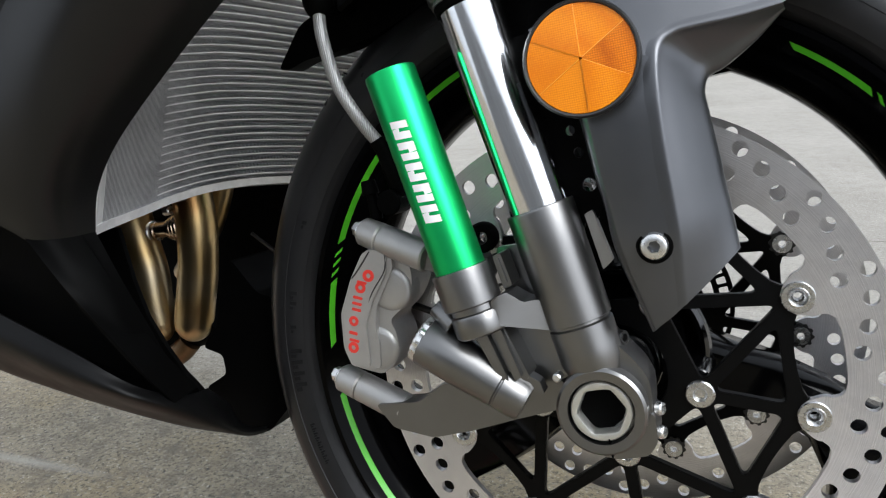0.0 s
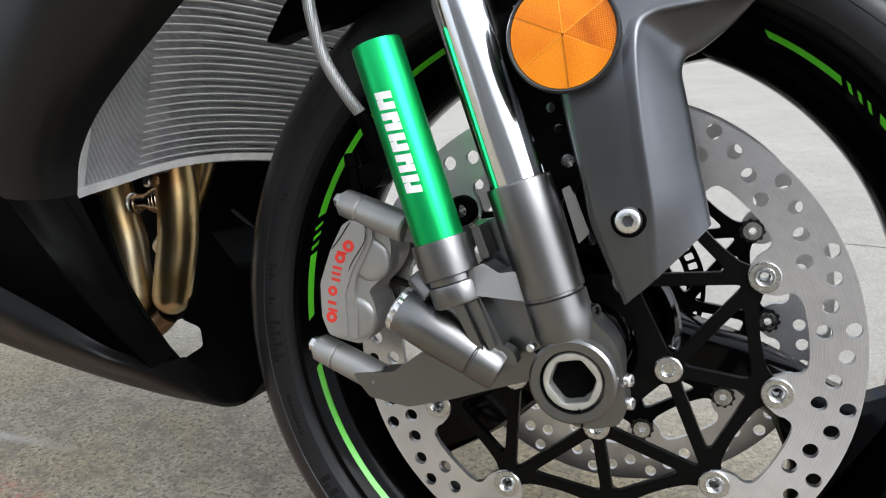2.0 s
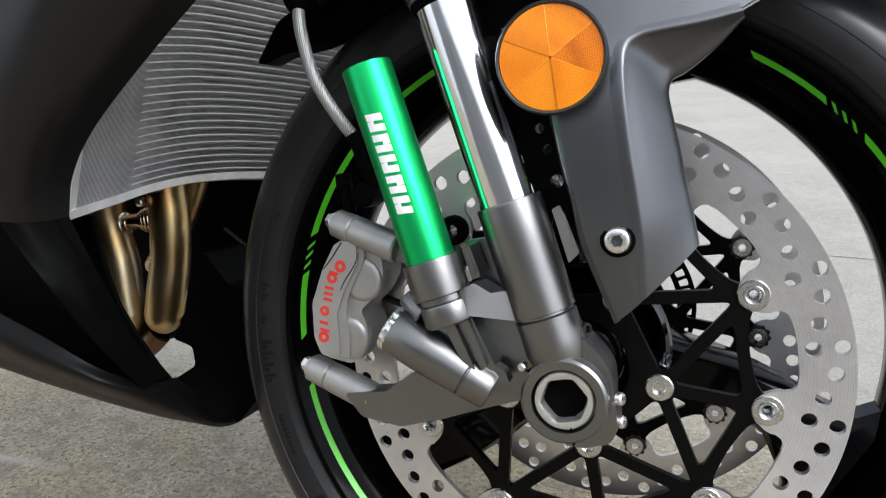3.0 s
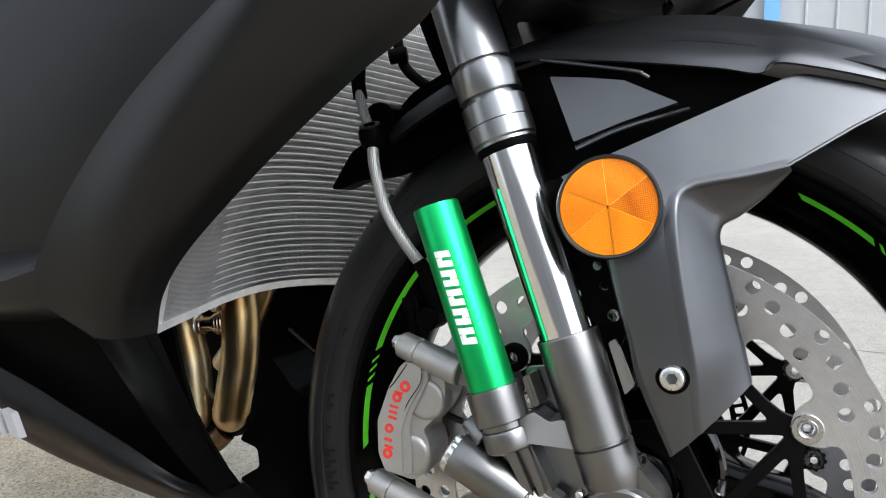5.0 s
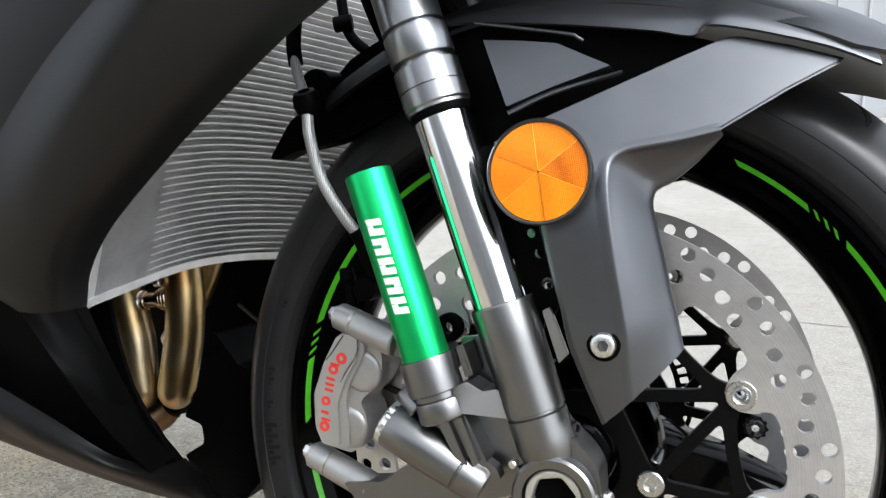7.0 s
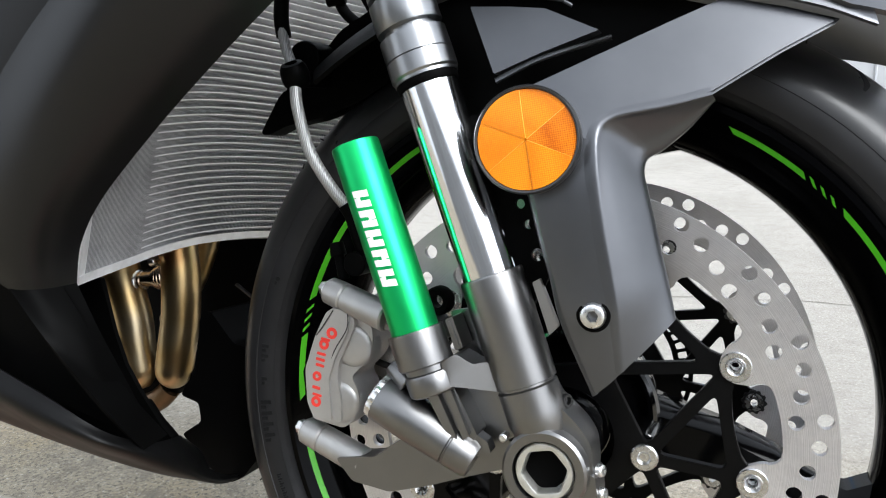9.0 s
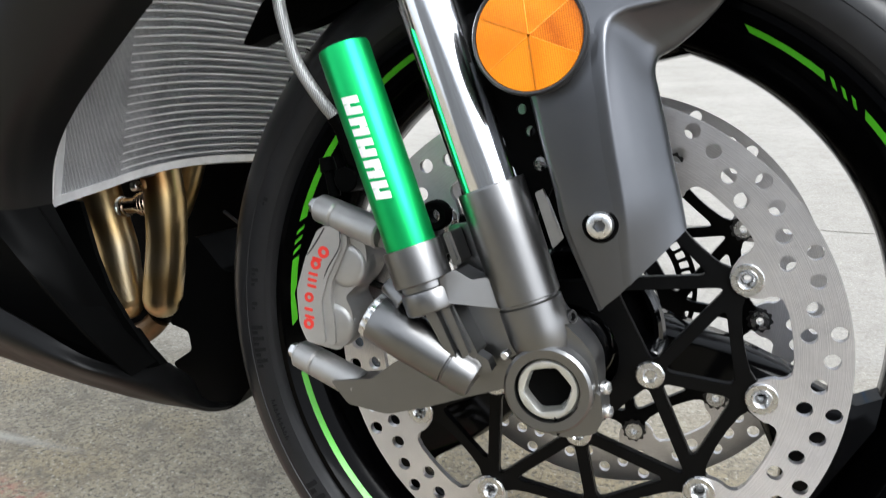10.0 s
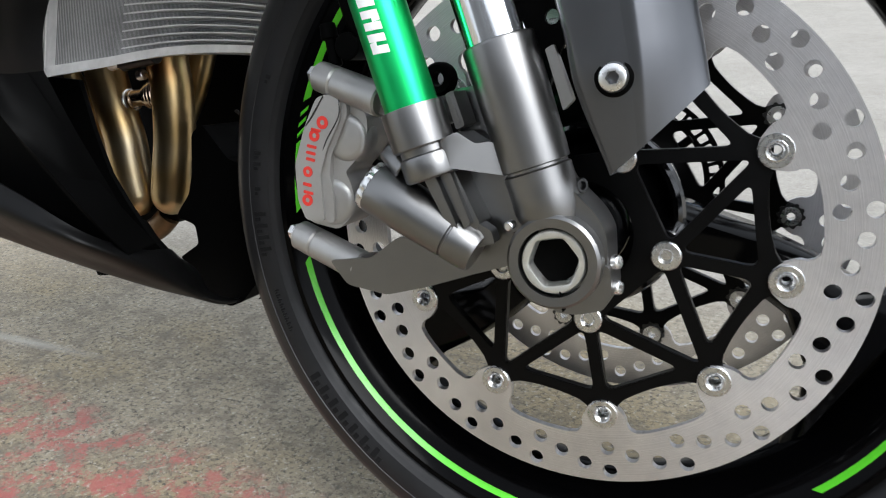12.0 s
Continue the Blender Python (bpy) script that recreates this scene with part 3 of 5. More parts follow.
    # three broad spokes that flare into the rim
    def spoke(turn):
        bm = bmesh.new()
        rows = []
        sec = [(0.030, -22, 0.019, 0.030), (0.060, -22, 0.017, 0.027), (0.100, -23, 0.0165, 0.022), (0.135, -27, 0.020, 0.020), (0.165, -33, 0.031, 0.019), (0.183, -37, 0.046, 0.018), (0.196, -39.5, 0.068, 0.018)]
        for r, c, w, t2 in sec:
            cx, cz = polar(r, c + turn)
            tx, tz = polar(1.0, c + 90 + turn)
            row = []
            for s, q in ((-1, -0.6), (-0.72, -1), (0.72, -1), (1, -0.6), (1, 0.6), (0.72, 1), (-0.72, 1), (-1, 0.6)):
                bx, bz = polar(r, c + turn + math.degrees(s * w / r)) if r > 0.12 else (cx + tx * s * w, cz + tz * s * w)
                row.append(bm.verts.new((bx, MID + q * t2, bz)))
            rows.append(row)
        for p, q in zip(rows, rows[1:]):
            for j in range(8):
                bm.faces.new((p[j], p[(j + 1) % 8], q[(j + 1) % 8], q[j]))
        bm.faces.new(rows[0])
        bm.faces.new(rows[-1])
        part("spoke", bm, M_SPOKE, wheel, sharp=50)

    for k in range(3):
        spoke(120.0 * k)
    hub = [(0.012, 0.004), (0.030, 0.004), (0.0315, 0.006), (0.0315, 0.014), (0.036, 0.022), (0.040, 0.034), (0.0500, 0.044), (0.0525, 0.056), (0.046, MID)]
    part("hub", lathe([(0.0, 0.004)] + sym(hub) + [(0.0, 2 * MID - 0.004)], seg=64), M_GLOSSBLACK, wheel)
    # toothed sensor ring behind the near disc
    outer = [polar(0.0735, 360 * k / 120) for k in range(120)]
    openings = [[polar(0.0580, 360 * k / 120) for k in range(120)]]
    for k in range(50):
        a = 7.2 * k
        openings.append(rounded([polar(0.0625, a + 1.3), polar(0.0625, a + 6.0), polar(0.0697, a + 6.1), polar(0.0697, a + 1.2)], 0.001, 2))
    part("sensor_ring", plate([outer] + openings, 0.1700, 0.1715), M_CARRIER, wheel, "black slotted speed sensor ring")
    for k in range(5):
        a = 72 * k + 30
        p, q = polar(0.036, a), polar(0.060, a)
        part("ring_arm", rod((p[0], 0.1705, p[1]), (q[0], 0.1705, q[1]), 0.0035, seg=10), M_CARRIER, wheel)
    # flared hub end with the bosses that carry the disc
    part("hub_flange", lathe([(0.0505, 0.0360), (0.0530, 0.0305), (0.0560, 0.0290), (0.0585, 0.0300), (0.0600, 0.0340), (0.0560, 0.0420), (0.0545, 0.0700), (0.0440, 0.0700), (0.0440, 0.0500)], (0, 0, 0), (0, 1, 0), 72, loop=True), M_GLOSSBLACK, wheel)
    for k in range(5):
        x, z = polar(0.0530, -90.0 + 72 * k)
        part("disc_boss", rod((x, 0.0020, z), (x, 0.0420, z), 0.0085, 0.0100, 24), M_GLOSSBLACK, wheel)
    # clip-on balance weight on the rim
    bm = bmesh.new()
    rows = []
    for k in range(7):
        a = -55.2 + 6.6 * k / 6
        rows.append([bm.verts.new((polar(r, a)[0], y, polar(r, a)[1])) for r, y in ((0.1985, 0.078), (0.1935, 0.079), (0.1935, 0.097), (0.1985, 0.098))])
    for p, q in zip(rows, rows[1:]):
        for j in range(4):
            bm.faces.new((p[j], p[(j + 1) % 4], q[(j + 1) % 4], q[j]))
    bm.faces.new(rows[0])
    bm.faces.new(rows[-1])
    part("balance_weight", bm, M_ALU, wheel, "stick-on silver balance weight")
    # raised sidewall lettering, kept as plain blocks
    def block(a, r0, r1, wdeg):
        bm = bmesh.new()
        row = []
        for da in (-wdeg / 2, wdeg / 2):
            for r in (r0, r1):
                x, z = polar(r, a + da)
                y = 0.0116 + max(0, 0.2470 - r) * 0.2
                row.append((x, y, z))
        f = [bm.verts.new((c[0], c[1] - 0.0007, c[2])) for c in row]
        g = [bm.verts.new((c[0], c[1] + 0.0015, c[2])) for c in row]
        order = (0, 1, 3, 2)
        bm.faces.new([f[k] for k in order])
        bm.faces.new([g[k] for k in order])
        for i in range(4):
            a_, b_ = order[i], order[(i + 1) % 4]
            bm.faces.new((f[a_], f[b_], g[b_], g[a_]))
        part("sidewall_mark", bm, M_TYRETEXT, wheel)

    for a0, count, step, r0, r1 in ((150.0, 1, 2.0, 0.2440, 0.2472), (163.2, 2, 1.9, 0.2425, 0.2480), (169.5, 1, 1.9, 0.2430, 0.2475), (174.0, 4, 2.1, 0.2405, 0.2495), (188.0, 9, 0.9, 0.2430, 0.2465), (205.0, 7, 2.9, 0.2405, 0.2495)):
        for k in range(count):
            block(a0 + k * step, r0, r1, step * 0.34)
            block(a0 + (k + 0.45) * step, (r0 + r1) / 2, r1, step * 0.30)


make_wheel()

# ---- brake discs ----
RB = 0.1183


def disc_loops(phase, mirror):
    """Outline and openings of a floating disc, and of its carrier."""
    s = -1 if mirror else 1
    outer = [polar(0.1650, 3 * k) for k in range(120)]
    inner = []
    for k in range(10):
        a = phase + 36 * k
        for da, r in ((-14.0, 0.1335), (-11.0, 0.1335), (-8.2, 0.1325), (-7.0, 0.1300), (-6.4, 0.1262), (-6.6, 0.1235), (-6.2, 0.1200), (-4.6, 0.1135), (-2.6, 0.1100), (0, 0.1090),
                      (2.6, 0.1100), (4.6, 0.1135), (6.2, 0.1200), (6.6, 0.1235), (6.4, 0.1262), (7.0, 0.1300), (8.2, 0.1325), (11.0, 0.1335), (14.0, 0.1335), (18.0, 0.1335)):
            inner.append(polar(r, a + da))
    holes = []
    for k in range(20):
        a = phase + 18 * k
        for da, r in ((0, 0.1580), (0, 0.1420), (-6 * s, 0.1535), (-12 * s, 0.1475)):
            x, z = polar(r, a + da)
            holes.append(circle(x, z, 0.0047, 14))
    for k in range(10):
        x, z = polar(RB, phase + 36 * k)
        holes.append(circle(x, z, 0.0060, 14))
    return outer, inner, holes


def carrier_loops(phase):
    out = []
    for k in range(10):
        a = phase + 36 * k
        for da, r in ((-5.0, 0.1135), (-4.2, 0.1190), (-3.0, 0.1232), (-1.2, 0.1250), (1.2, 0.1250), (3.0, 0.1232), (4.2, 0.1190), (5.0, 0.1135), (7.5, 0.1100), (11.0, 0.1080), (14.5, 0.1068), (18.0, 0.1064),
                      (21.5, 0.1068), (25.0, 0.1080), (28.5, 0.1100)):
            out.append(polar(r, a + da))
    openings = [[polar(0.0330, 6 * k) for k in range(60)]]
    for k in range(10):
        x, z = polar(RB, phase + 36 * k)
        openings.append(circle(x, z, 0.0058, 14))
    for k in range(5):
        a = phase + 72 * k
        h = polar(0.0530, a)
        p = polar(RB - 0.002, a)
        for s in (-1, 1):
            q = polar(RB - 0.002, a + 36 * s)
            tri = inset([h, p, q], (0.0040, 0.0118, 0.0040))
            openings.append(rounded(tri, 0.0060, 4))
        h2 = polar(0.0530, a + 72)
        q = polar(RB - 0.002, a + 36)
        tri = inset([h, h2, q], (0.0044, 0.0040, 0.0040))
        openings.append(rounded(tri, 0.0060, 4))
    return out, openings


def make_disc(phase, y, s, label):
    """A drilled disc floating on its black carrier; s is the way in from the outer face."""
    outer, inner, holes = disc_loops(phase, s < 0)
    ya, yb = sorted((y + 0.0010 * s, y + 0.0058 * s))
    disc = part("brake_disc", plate([outer, inner] + holes, ya, yb), M_DISC, bike, label, sharp=30)

    def dish(v):
        r = math.hypot(v.co.x, v.co.z)
        k = max(0.0, min(1.0, (0.108 - r) / 0.05))
        v.co.y -= 0.0065 * k * s

    o2, holes2 = carrier_loops(phase)
    ya, yb = sorted((y + 0.0016 * s, y + 0.0078 * s))
    part("carrier", plate([o2] + holes2, ya, yb, 0.0005, dish), M_CARRIER, disc, "black openwork disc carrier", sharp=30)
    prof = [(0.0028, 0.012), (0.0028, 0.0016), (0.0034, 0.0006), (0.0046, -0.0008), (0.0052, -0.0013), (0.0058, -0.0012), (0.0062, -0.0006), (0.0090, -0.0006), (0.0095, -0.0001), (0.0095, 0.0014), (0.0070, 0.0020), (0.0070, 0.012)]
    for k in range(10):
        x, z = polar(RB, phase + 36 * k)
        part("bobbin", lathe(prof, (x, y, z), (0, s, 0), 32, loop=True), M_BUTTON, disc, "bright drive button")
        gear = []
        for j in range(40):
            rr = 0.0098 if (j // 2) % 2 else 0.0084
            gear.append((x + rr * math.cos(2 * math.pi * j / 40), z + rr * math.sin(2 * math.pi * j / 40)))
        ya, yb = sorted((y + 0.0088 * s, y + 0.0100 * s))
        part("spring_washer", plate([gear, circle(x, z, 0.0052, 16)], ya, yb), M_DARKMETAL, disc)
    for k in range(5):
        x, z = polar(0.0530, phase + 72 * k)
        part("disc_bolt", lathe([(0.0, 0.0004), (0.0030, 0.0003), (0.0037, 0.0018), (0.0044, 0.0024), (0.0080, 0.0022), (0.0088, 0.0014), (0.0090, -0.0020)], (x, y - 0.0050 * s, z), (0, -s, 0), 32), M_BUTTON, disc)
    return disc


make_disc(-90.0, 0.0, 1, "drilled stainless front brake disc on a black carrier")
far_disc = make_disc(-87.0, 0.1600, -1, "matching drilled stainless disc across the wheel")
far_disc.location = (0.0020, 0.0, 0.0027)

# ---- fork leg ----
FA = radians(10.0)
FD = Vector((-math.sin(FA), 0, math.cos(FA)))
FY = -0.052


def fork_at(z, x0=0.0035, y=FY):
    """The point of the fork's axis at height z."""
    return Vector((x0 - math.tan(FA) * z, y, z))


def along(prof, x0=0.0035, y=FY, seg=64):
    """A turned form on the fork's axis from (radius, z) pairs."""
    return lathe([(r, z / math.cos(FA)) for r, z in prof], fork_at(0, x0, y), FD, seg)


def make_fork():
    leg = part("fork_leg", along([(0.0, 0.112), (0.0188, 0.112), (0.0193, 0.1165), (0.0197, 0.1160), (0.0199, 0.1150), (0.0197, 0.090), (0.0194, 0.060), (0.0192, 0.0492), (0.0174, 0.0486), (0.0174, 0.0472), (0.0189, 0.0462),
                                  (0.0187, 0.0330), (0.0187, 0.0262), (0.0165, 0.0180), (0.0, 0.0170)]), M_CAST, bike, "dark grey cast aluminium fork bottom")
    part("fork_tube", along([(0.0, 0.110), (0.0178, 0.110), (0.0178, 0.2460), (0.0, 0.2460)]), M_CHROME, leg, "chromed inner fork tube")
    part("outer_tube", along([(0.0, 0.2400), (0.0190, 0.2400), (0.0202, 0.2404), (0.0202, 0.2422), (0.0207, 0.2427), (0.0213, 0.2436), (0.0213, 0.2540), (0.0200, 0.2542), (0.0200, 0.2547), (0.0213, 0.2549), (0.0211, 0.2682),
                                   (0.0165, 0.2686), (0.0165, 0.2724), (0.0206, 0.2728), (0.0209, 0.2736), (0.0207, 0.2908), (0.0168, 0.2912), (0.0168, 0.2938), (0.0203, 0.2942), (0.0200, 0.3400), (0.0195, 0.5200), (0.0, 0.5200)], seg=96),
         M_ALU, leg, "satin silver outer fork tube with turned rings", sharp=30)
    part("dust_seal", along([(0.0180, 0.2352), (0.0190, 0.2358), (0.0196, 0.2380), (0.0196, 0.2402), (0.0180, 0.2404)]), M_BLACKPLASTIC, leg)
    # axle clamp
    ca = Vector((0.002, 0, -0.002))
    part("axle_clamp", lathe([(0.0190, -0.0692), (0.0240, -0.0696), (0.0256, -0.0680), (0.0258, -0.0560), (0.0262, -0.0545), (0.0262, -0.0300), (0.0250, -0.0285), (0.0180, -0.0285), (0.0190, -0.0400)], ca, (0, 1, 0), 72, loop=True),
                 M_CAST, leg)
    part("clamp_shoulder", plate([rounded([(-0.0120, 0.0440), (0.0085, 0.0470), (0.0118, 0.0374), (0.0180, 0.0300), (0.0255, 0.0206), (0.0300, 0.0099), (0.0288, -0.0071), (0.0215, -0.0260), (0.0100, -0.0290), (0.0, -0.0200)], 0.005)], -0.0590, -0.0320, 0.0045), M_CAST, leg, sharp=60)
    part("drain_ring", lathe([(0.0024, 0.0), (0.0038, 0.0), (0.0042, 0.0008), (0.0042, 0.0030), (0.0024, 0.0030)], (0.0185, -0.0500, 0.0350), (-1, 0.6, 0), 24, loop=True), M_DARKMETAL, leg)
    part("clamp_lug", plate([rounded([(-0.0050, -0.0240), (-0.0030, -0.0315), (0.0080, -0.0335), (0.0235, -0.0318), (0.0292, -0.0240), (0.0300, -0.0080), (0.0200, -0.0040), (0.0, -0.0180)], 0.003, 3)], -0.0605, -0.0340, 0.0022), M_CAST, leg, sharp=60)
    for z in (-0.0075, -0.0215):
        hexbolt((0.0305 if z > -0.01 else 0.0295, -0.0510, z), (1, -0.45, 0), 0.0040, 0.0036, M_STEEL, leg, "pinch_bolt")
    slit = plate([[(0.0036, -0.0290), (0.0046, -0.0290), (0.0042, -0.0180), (0.0034, -0.0180)]], -0.0682, -0.0300)
    part("clamp_slit", slit, M_BLACKPLASTIC, leg)
    # axle with its six-lobed socket
    axle = bmesh.new()
    n = 72

    def lobe(k):
        a = 2 * math.pi * k / n + radians(-2)
        return 0.0122 + 0.0014 * (1.0 - abs(math.sin(3 * a)))

    rows = []
    for r, y in ((0.0176, -0.0500), (0.0176, -0.0668), (0.0168, -0.0678), (0.0152, -0.0680)):
        rows.append([axle.verts.new((ca.x + r * math.cos(2 * math.pi * k / n), y, ca.z + r * math.sin(2 * math.pi * k / n))) for k in range(n)])
    for dr, y in ((0.0008, -0.0676), (0.0, -0.0660), (0.0, -0.0330)):
        rows.append([axle.verts.new((ca.x + (lobe(k) + dr) * math.cos(2 * math.pi * k / n), y, ca.z + (lobe(k) + dr) * math.sin(2 * math.pi * k / n))) for k in range(n)])
    for a, b in zip(rows, rows[1:]):
        for k in range(n):
            axle.faces.new((a[k], a[(k + 1) % n], b[(k + 1) % n], b[k]))
    axle.faces.new(rows[-1])
    part("axle", axle, M_AXLE, leg, "plated axle end with a lobed socket")
    # near-black disc set into the socket in place of the shade down the hole
    part("socket_shade_disc", rod((ca.x, -0.0595, ca.z), (ca.x, -0.0560, ca.z), 0.0139), M_BLACKPLASTIC, leg, "near-black disc standing in for shade deep in the socket")
    part("axle_core", rod((ca.x, -0.0325, ca.z), (ca.x, 0.18, ca.z), 0.0170), M_DARKMETAL, leg)
    # spacer and dust seal between the leg and the hub
    part("wheel_spacer", lathe([(0.016, -0.034), (0.0225, -0.034), (0.0235, -0.031), (0.0235, -0.022), (0.0215, -0.020), (0.0250, -0.018), (0.0262, -0.014), (0.0262, -0.006), (0.0240, -0.004), (0.0240, 0.006), (0.016, 0.006)], (0, 0, 0), (0, 1, 0), 64), M_GLOSSBLACK, leg)
    return leg


leg = make_fork()

CX, CY = -0.0500, -0.068


def make_reservoir():
    """The damper reservoir: a green canister in its cast collar."""
    can = part("damper_reservoir", along([(0.0, 0.086), (0.0151, 0.086), (0.0152, 0.2070), (0.0149, 0.2082), (0.0140, 0.2086), (0.0, 0.2086)], CX, CY), M_GREEN, bike, "bright green anodised damper canister")
    part("collar", along([(0.0, 0.0672), (0.0164, 0.0672), (0.0175, 0.0682), (0.0177, 0.0880), (0.0175, 0.0893), (0.0156, 0.0896), (0.0150, 0.086), (0.0, 0.086)], CX, CY), M_CAST, leg)
    part("lower_collar", along([(0.0, 0.0500), (0.0150, 0.0502), (0.0162, 0.0512), (0.0166, 0.0526), (0.0166, 0.0618), (0.0160, 0.0632), (0.0148, 0.0640), (0.0148, 0.0680), (0.0, 0.0680)], CX + 0.001, CY), M_CAST, leg, sharp=25)
    # plain white blocks of the print, wrapped round the canister
    o = fork_at(0, CX, CY)

    def patch(a0, a1, z0, z1, slant=0.0):
        bm = bmesh.new()
        rows = []
        for k in range(7):
            a = radians(a0 + (a1 - a0) * k / 6)
            row = []
            for z in (z0, z1):
                zz = z + slant * (k / 6 - 0.5)
                for r in (0.01535, 0.0150):
                    row.append(bm.verts.new(o + (Vector((math.sin(a) * math.cos(FA), -math.cos(a), math.sin(a) * math.sin(FA)))) * r + FD * (zz / math.cos(FA))))
            rows.append(row)
        for p, q in zip(rows, rows[1:]):
            for i, j in ((0, 2), (2, 3), (3, 1), (1, 0)):
                bm.faces.new((p[i], p[j], q[j], q[i]))
        for rw in (rows[0], rows[-1]):
            bm.faces.new((rw[0], rw[1], rw[3], rw[2]))
        part("print_block", bm, M_WHITE, can)

    a0, a1 = -18.0, 20.0
    for k in range(5):
        z1 = 0.1790 - k * 0.0123
        am = (a0 + a1) / 2
        patch(a0, a1, z1 - 0.0043, z1 - 0.0002, -0.0018)
        patch(a0, a1, z1 - 0.0105, z1 - 0.0064, -0.0018)
        patch((am + 3) if k % 2 else a0, a1 if k % 2 else (am - 3), z1 - 0.0066, z1 - 0.0040, 0.0)


make_reservoir()


def make_valve():
    """The damping valve body that slants from the leg towards the caliper."""
    cap, end = Vector((-0.1000, -0.067, 0.0510)), Vector((-0.0410, -0.066, 0.0060))
    d = (end - cap)
    h = d.length
    body = part("valve_body", lathe([(0.0, 0.004), (0.0146, 0.004), (0.0153, 0.005), (0.0150, 0.030), (0.0136, 0.0560), (0.0126, 0.0566), (0.0126, 0.0574), (0.0136, 0.0580), (0.0130, h - 0.003), (0.0115, h), (0.0, h)], cap, d, 56), M_CAST, bike)
    # knurled adjuster cap
    bm = bmesh.new()
    dn, u, v = frame_of(d)
    n = 56
    rows = []
    for r, hh in ((0.0, -0.0005), (0.0122, -0.0005), (0.0136, 0.0003), (0.0142, 0.0015), (0.0142, 0.0050)):
        rows.append([bm.verts.new(cap + (u * math.cos(2 * math.pi * k / n) + v * math.sin(2 * math.pi * k / n)) * (r + (0.0007 if (k // 2) % 2 and r > 0.012 else 0)) + dn * hh) for k in range(n)])
    for a, b in zip(rows, rows[1:]):
        for k in range(n):
            bm.faces.new((a[k], a[(k + 1) % n], b[(k + 1) % n], b[k]))
    bmesh.ops.remove_doubles(bm, verts=bm.verts[:], dist=1e-6)
    part("adjuster_cap", bm, M_STEEL, body, "knurled bright adjuster cap", sharp=25)
    # ribs and webs that tie collar, valve and leg together
    part("neck", plate([rounded([(-0.0640, 0.0570), (-0.0468, 0.0570), (-0.0352, 0.0226), (-0.0400, 0.0165), (-0.0492, 0.0160)], 0.0012, 2)], -0.0700, -0.0500, 0.0010), M_CAST, leg)
    part("rib", plate([rounded([(-0.0640, 0.0570), (-0.0565, 0.0580), (-0.0448, 0.0180), (-0.0492, 0.0160)], 0.0012, 2)], -0.0758, -0.0600, 0.0026), M_CAST, leg, sharp=60)
    part("web", plate([rounded([(-0.0520, 0.0560), (-0.0260, 0.0480), (-0.0120, 0.0440), (-0.0100, 0.0180), (-0.0260, 0.0120), (-0.0400, 0.0120), (-0.0470, 0.0231)], 0.002)], -0.0520, -0.0440, 0.0008), M_CAST, leg)
    part("link_back", plate([rounded([(-0.0500, 0.0960), (-0.0250, 0.0960), (-0.0120, 0.0500), (-0.0480, 0.0500)], 0.003)], -0.0450, -0.0390, 0.001), M_CAST, leg)
    part("web_rib", plate([rounded([(-0.0520, 0.0560), (-0.0468, 0.0560), (-0.0385, 0.0238), (-0.0428, 0.0212)], 0.0012, 2)], -0.0748, -0.0590, 0.0010), M_CAST, leg)
    part("web_rib", plate([rounded([(-0.0440, 0.0250), (-0.0410, 0.0262), (-0.0300, 0.0180), (-0.0285, 0.0110), (-0.0400, 0.0090)], 0.0012, 2)], -0.0690, -0.0590, 0.0012), M_CAST, leg)

    def recede(v):
        """The link falls back from its ridge towards the leg."""
        v.co.y += 0.58 * max(0.0, v.co.x + 0.0450)

    part("link", plate([rounded([(-0.0480, 0.0700), (-0.0450, 0.0712), (-0.0391, 0.0732), (-0.0314, 0.0655), (-0.0249, 0.0655), (-0.0130, 0.0600), (-0.0130, 0.0440), (-0.0231, 0.0473), (-0.0450, 0.0550), (-0.0480, 0.0550)], 0.0015, 3)], -0.0772, -0.0560, 0.0016, recede), M_CAST, leg, sharp=25)
    part("boss", rod((-0.0203, -0.0680, 0.0192), (-0.0203, -0.0600, 0.0192), 0.0026, None, 16), M_STEEL, leg)
    # upright lug between canister and leg
    part("lug", plate([rounded([(-0.0460, 0.0935), (-0.0410, 0.0950), (-0.0370, 0.0755), (-0.0425, 0.0740)], 0.0015)], -0.066, -0.048, 0.0010), M_CAST, leg)
    part("lug_rib", plate([rounded([(-0.0445, 0.0920), (-0.0422, 0.0926), (-0.0390, 0.0775), (-0.0412, 0.0770)], 0.001, 2)], -0.0675, -0.0640, 0.0006), M_CAST, leg)
    part("knuckle", rod((-0.0870, -0.0640, 0.0680), (-0.0760, -0.0660, 0.0560), 0.0060, 0.0080, 20), M_CAST, leg)

make_valve()


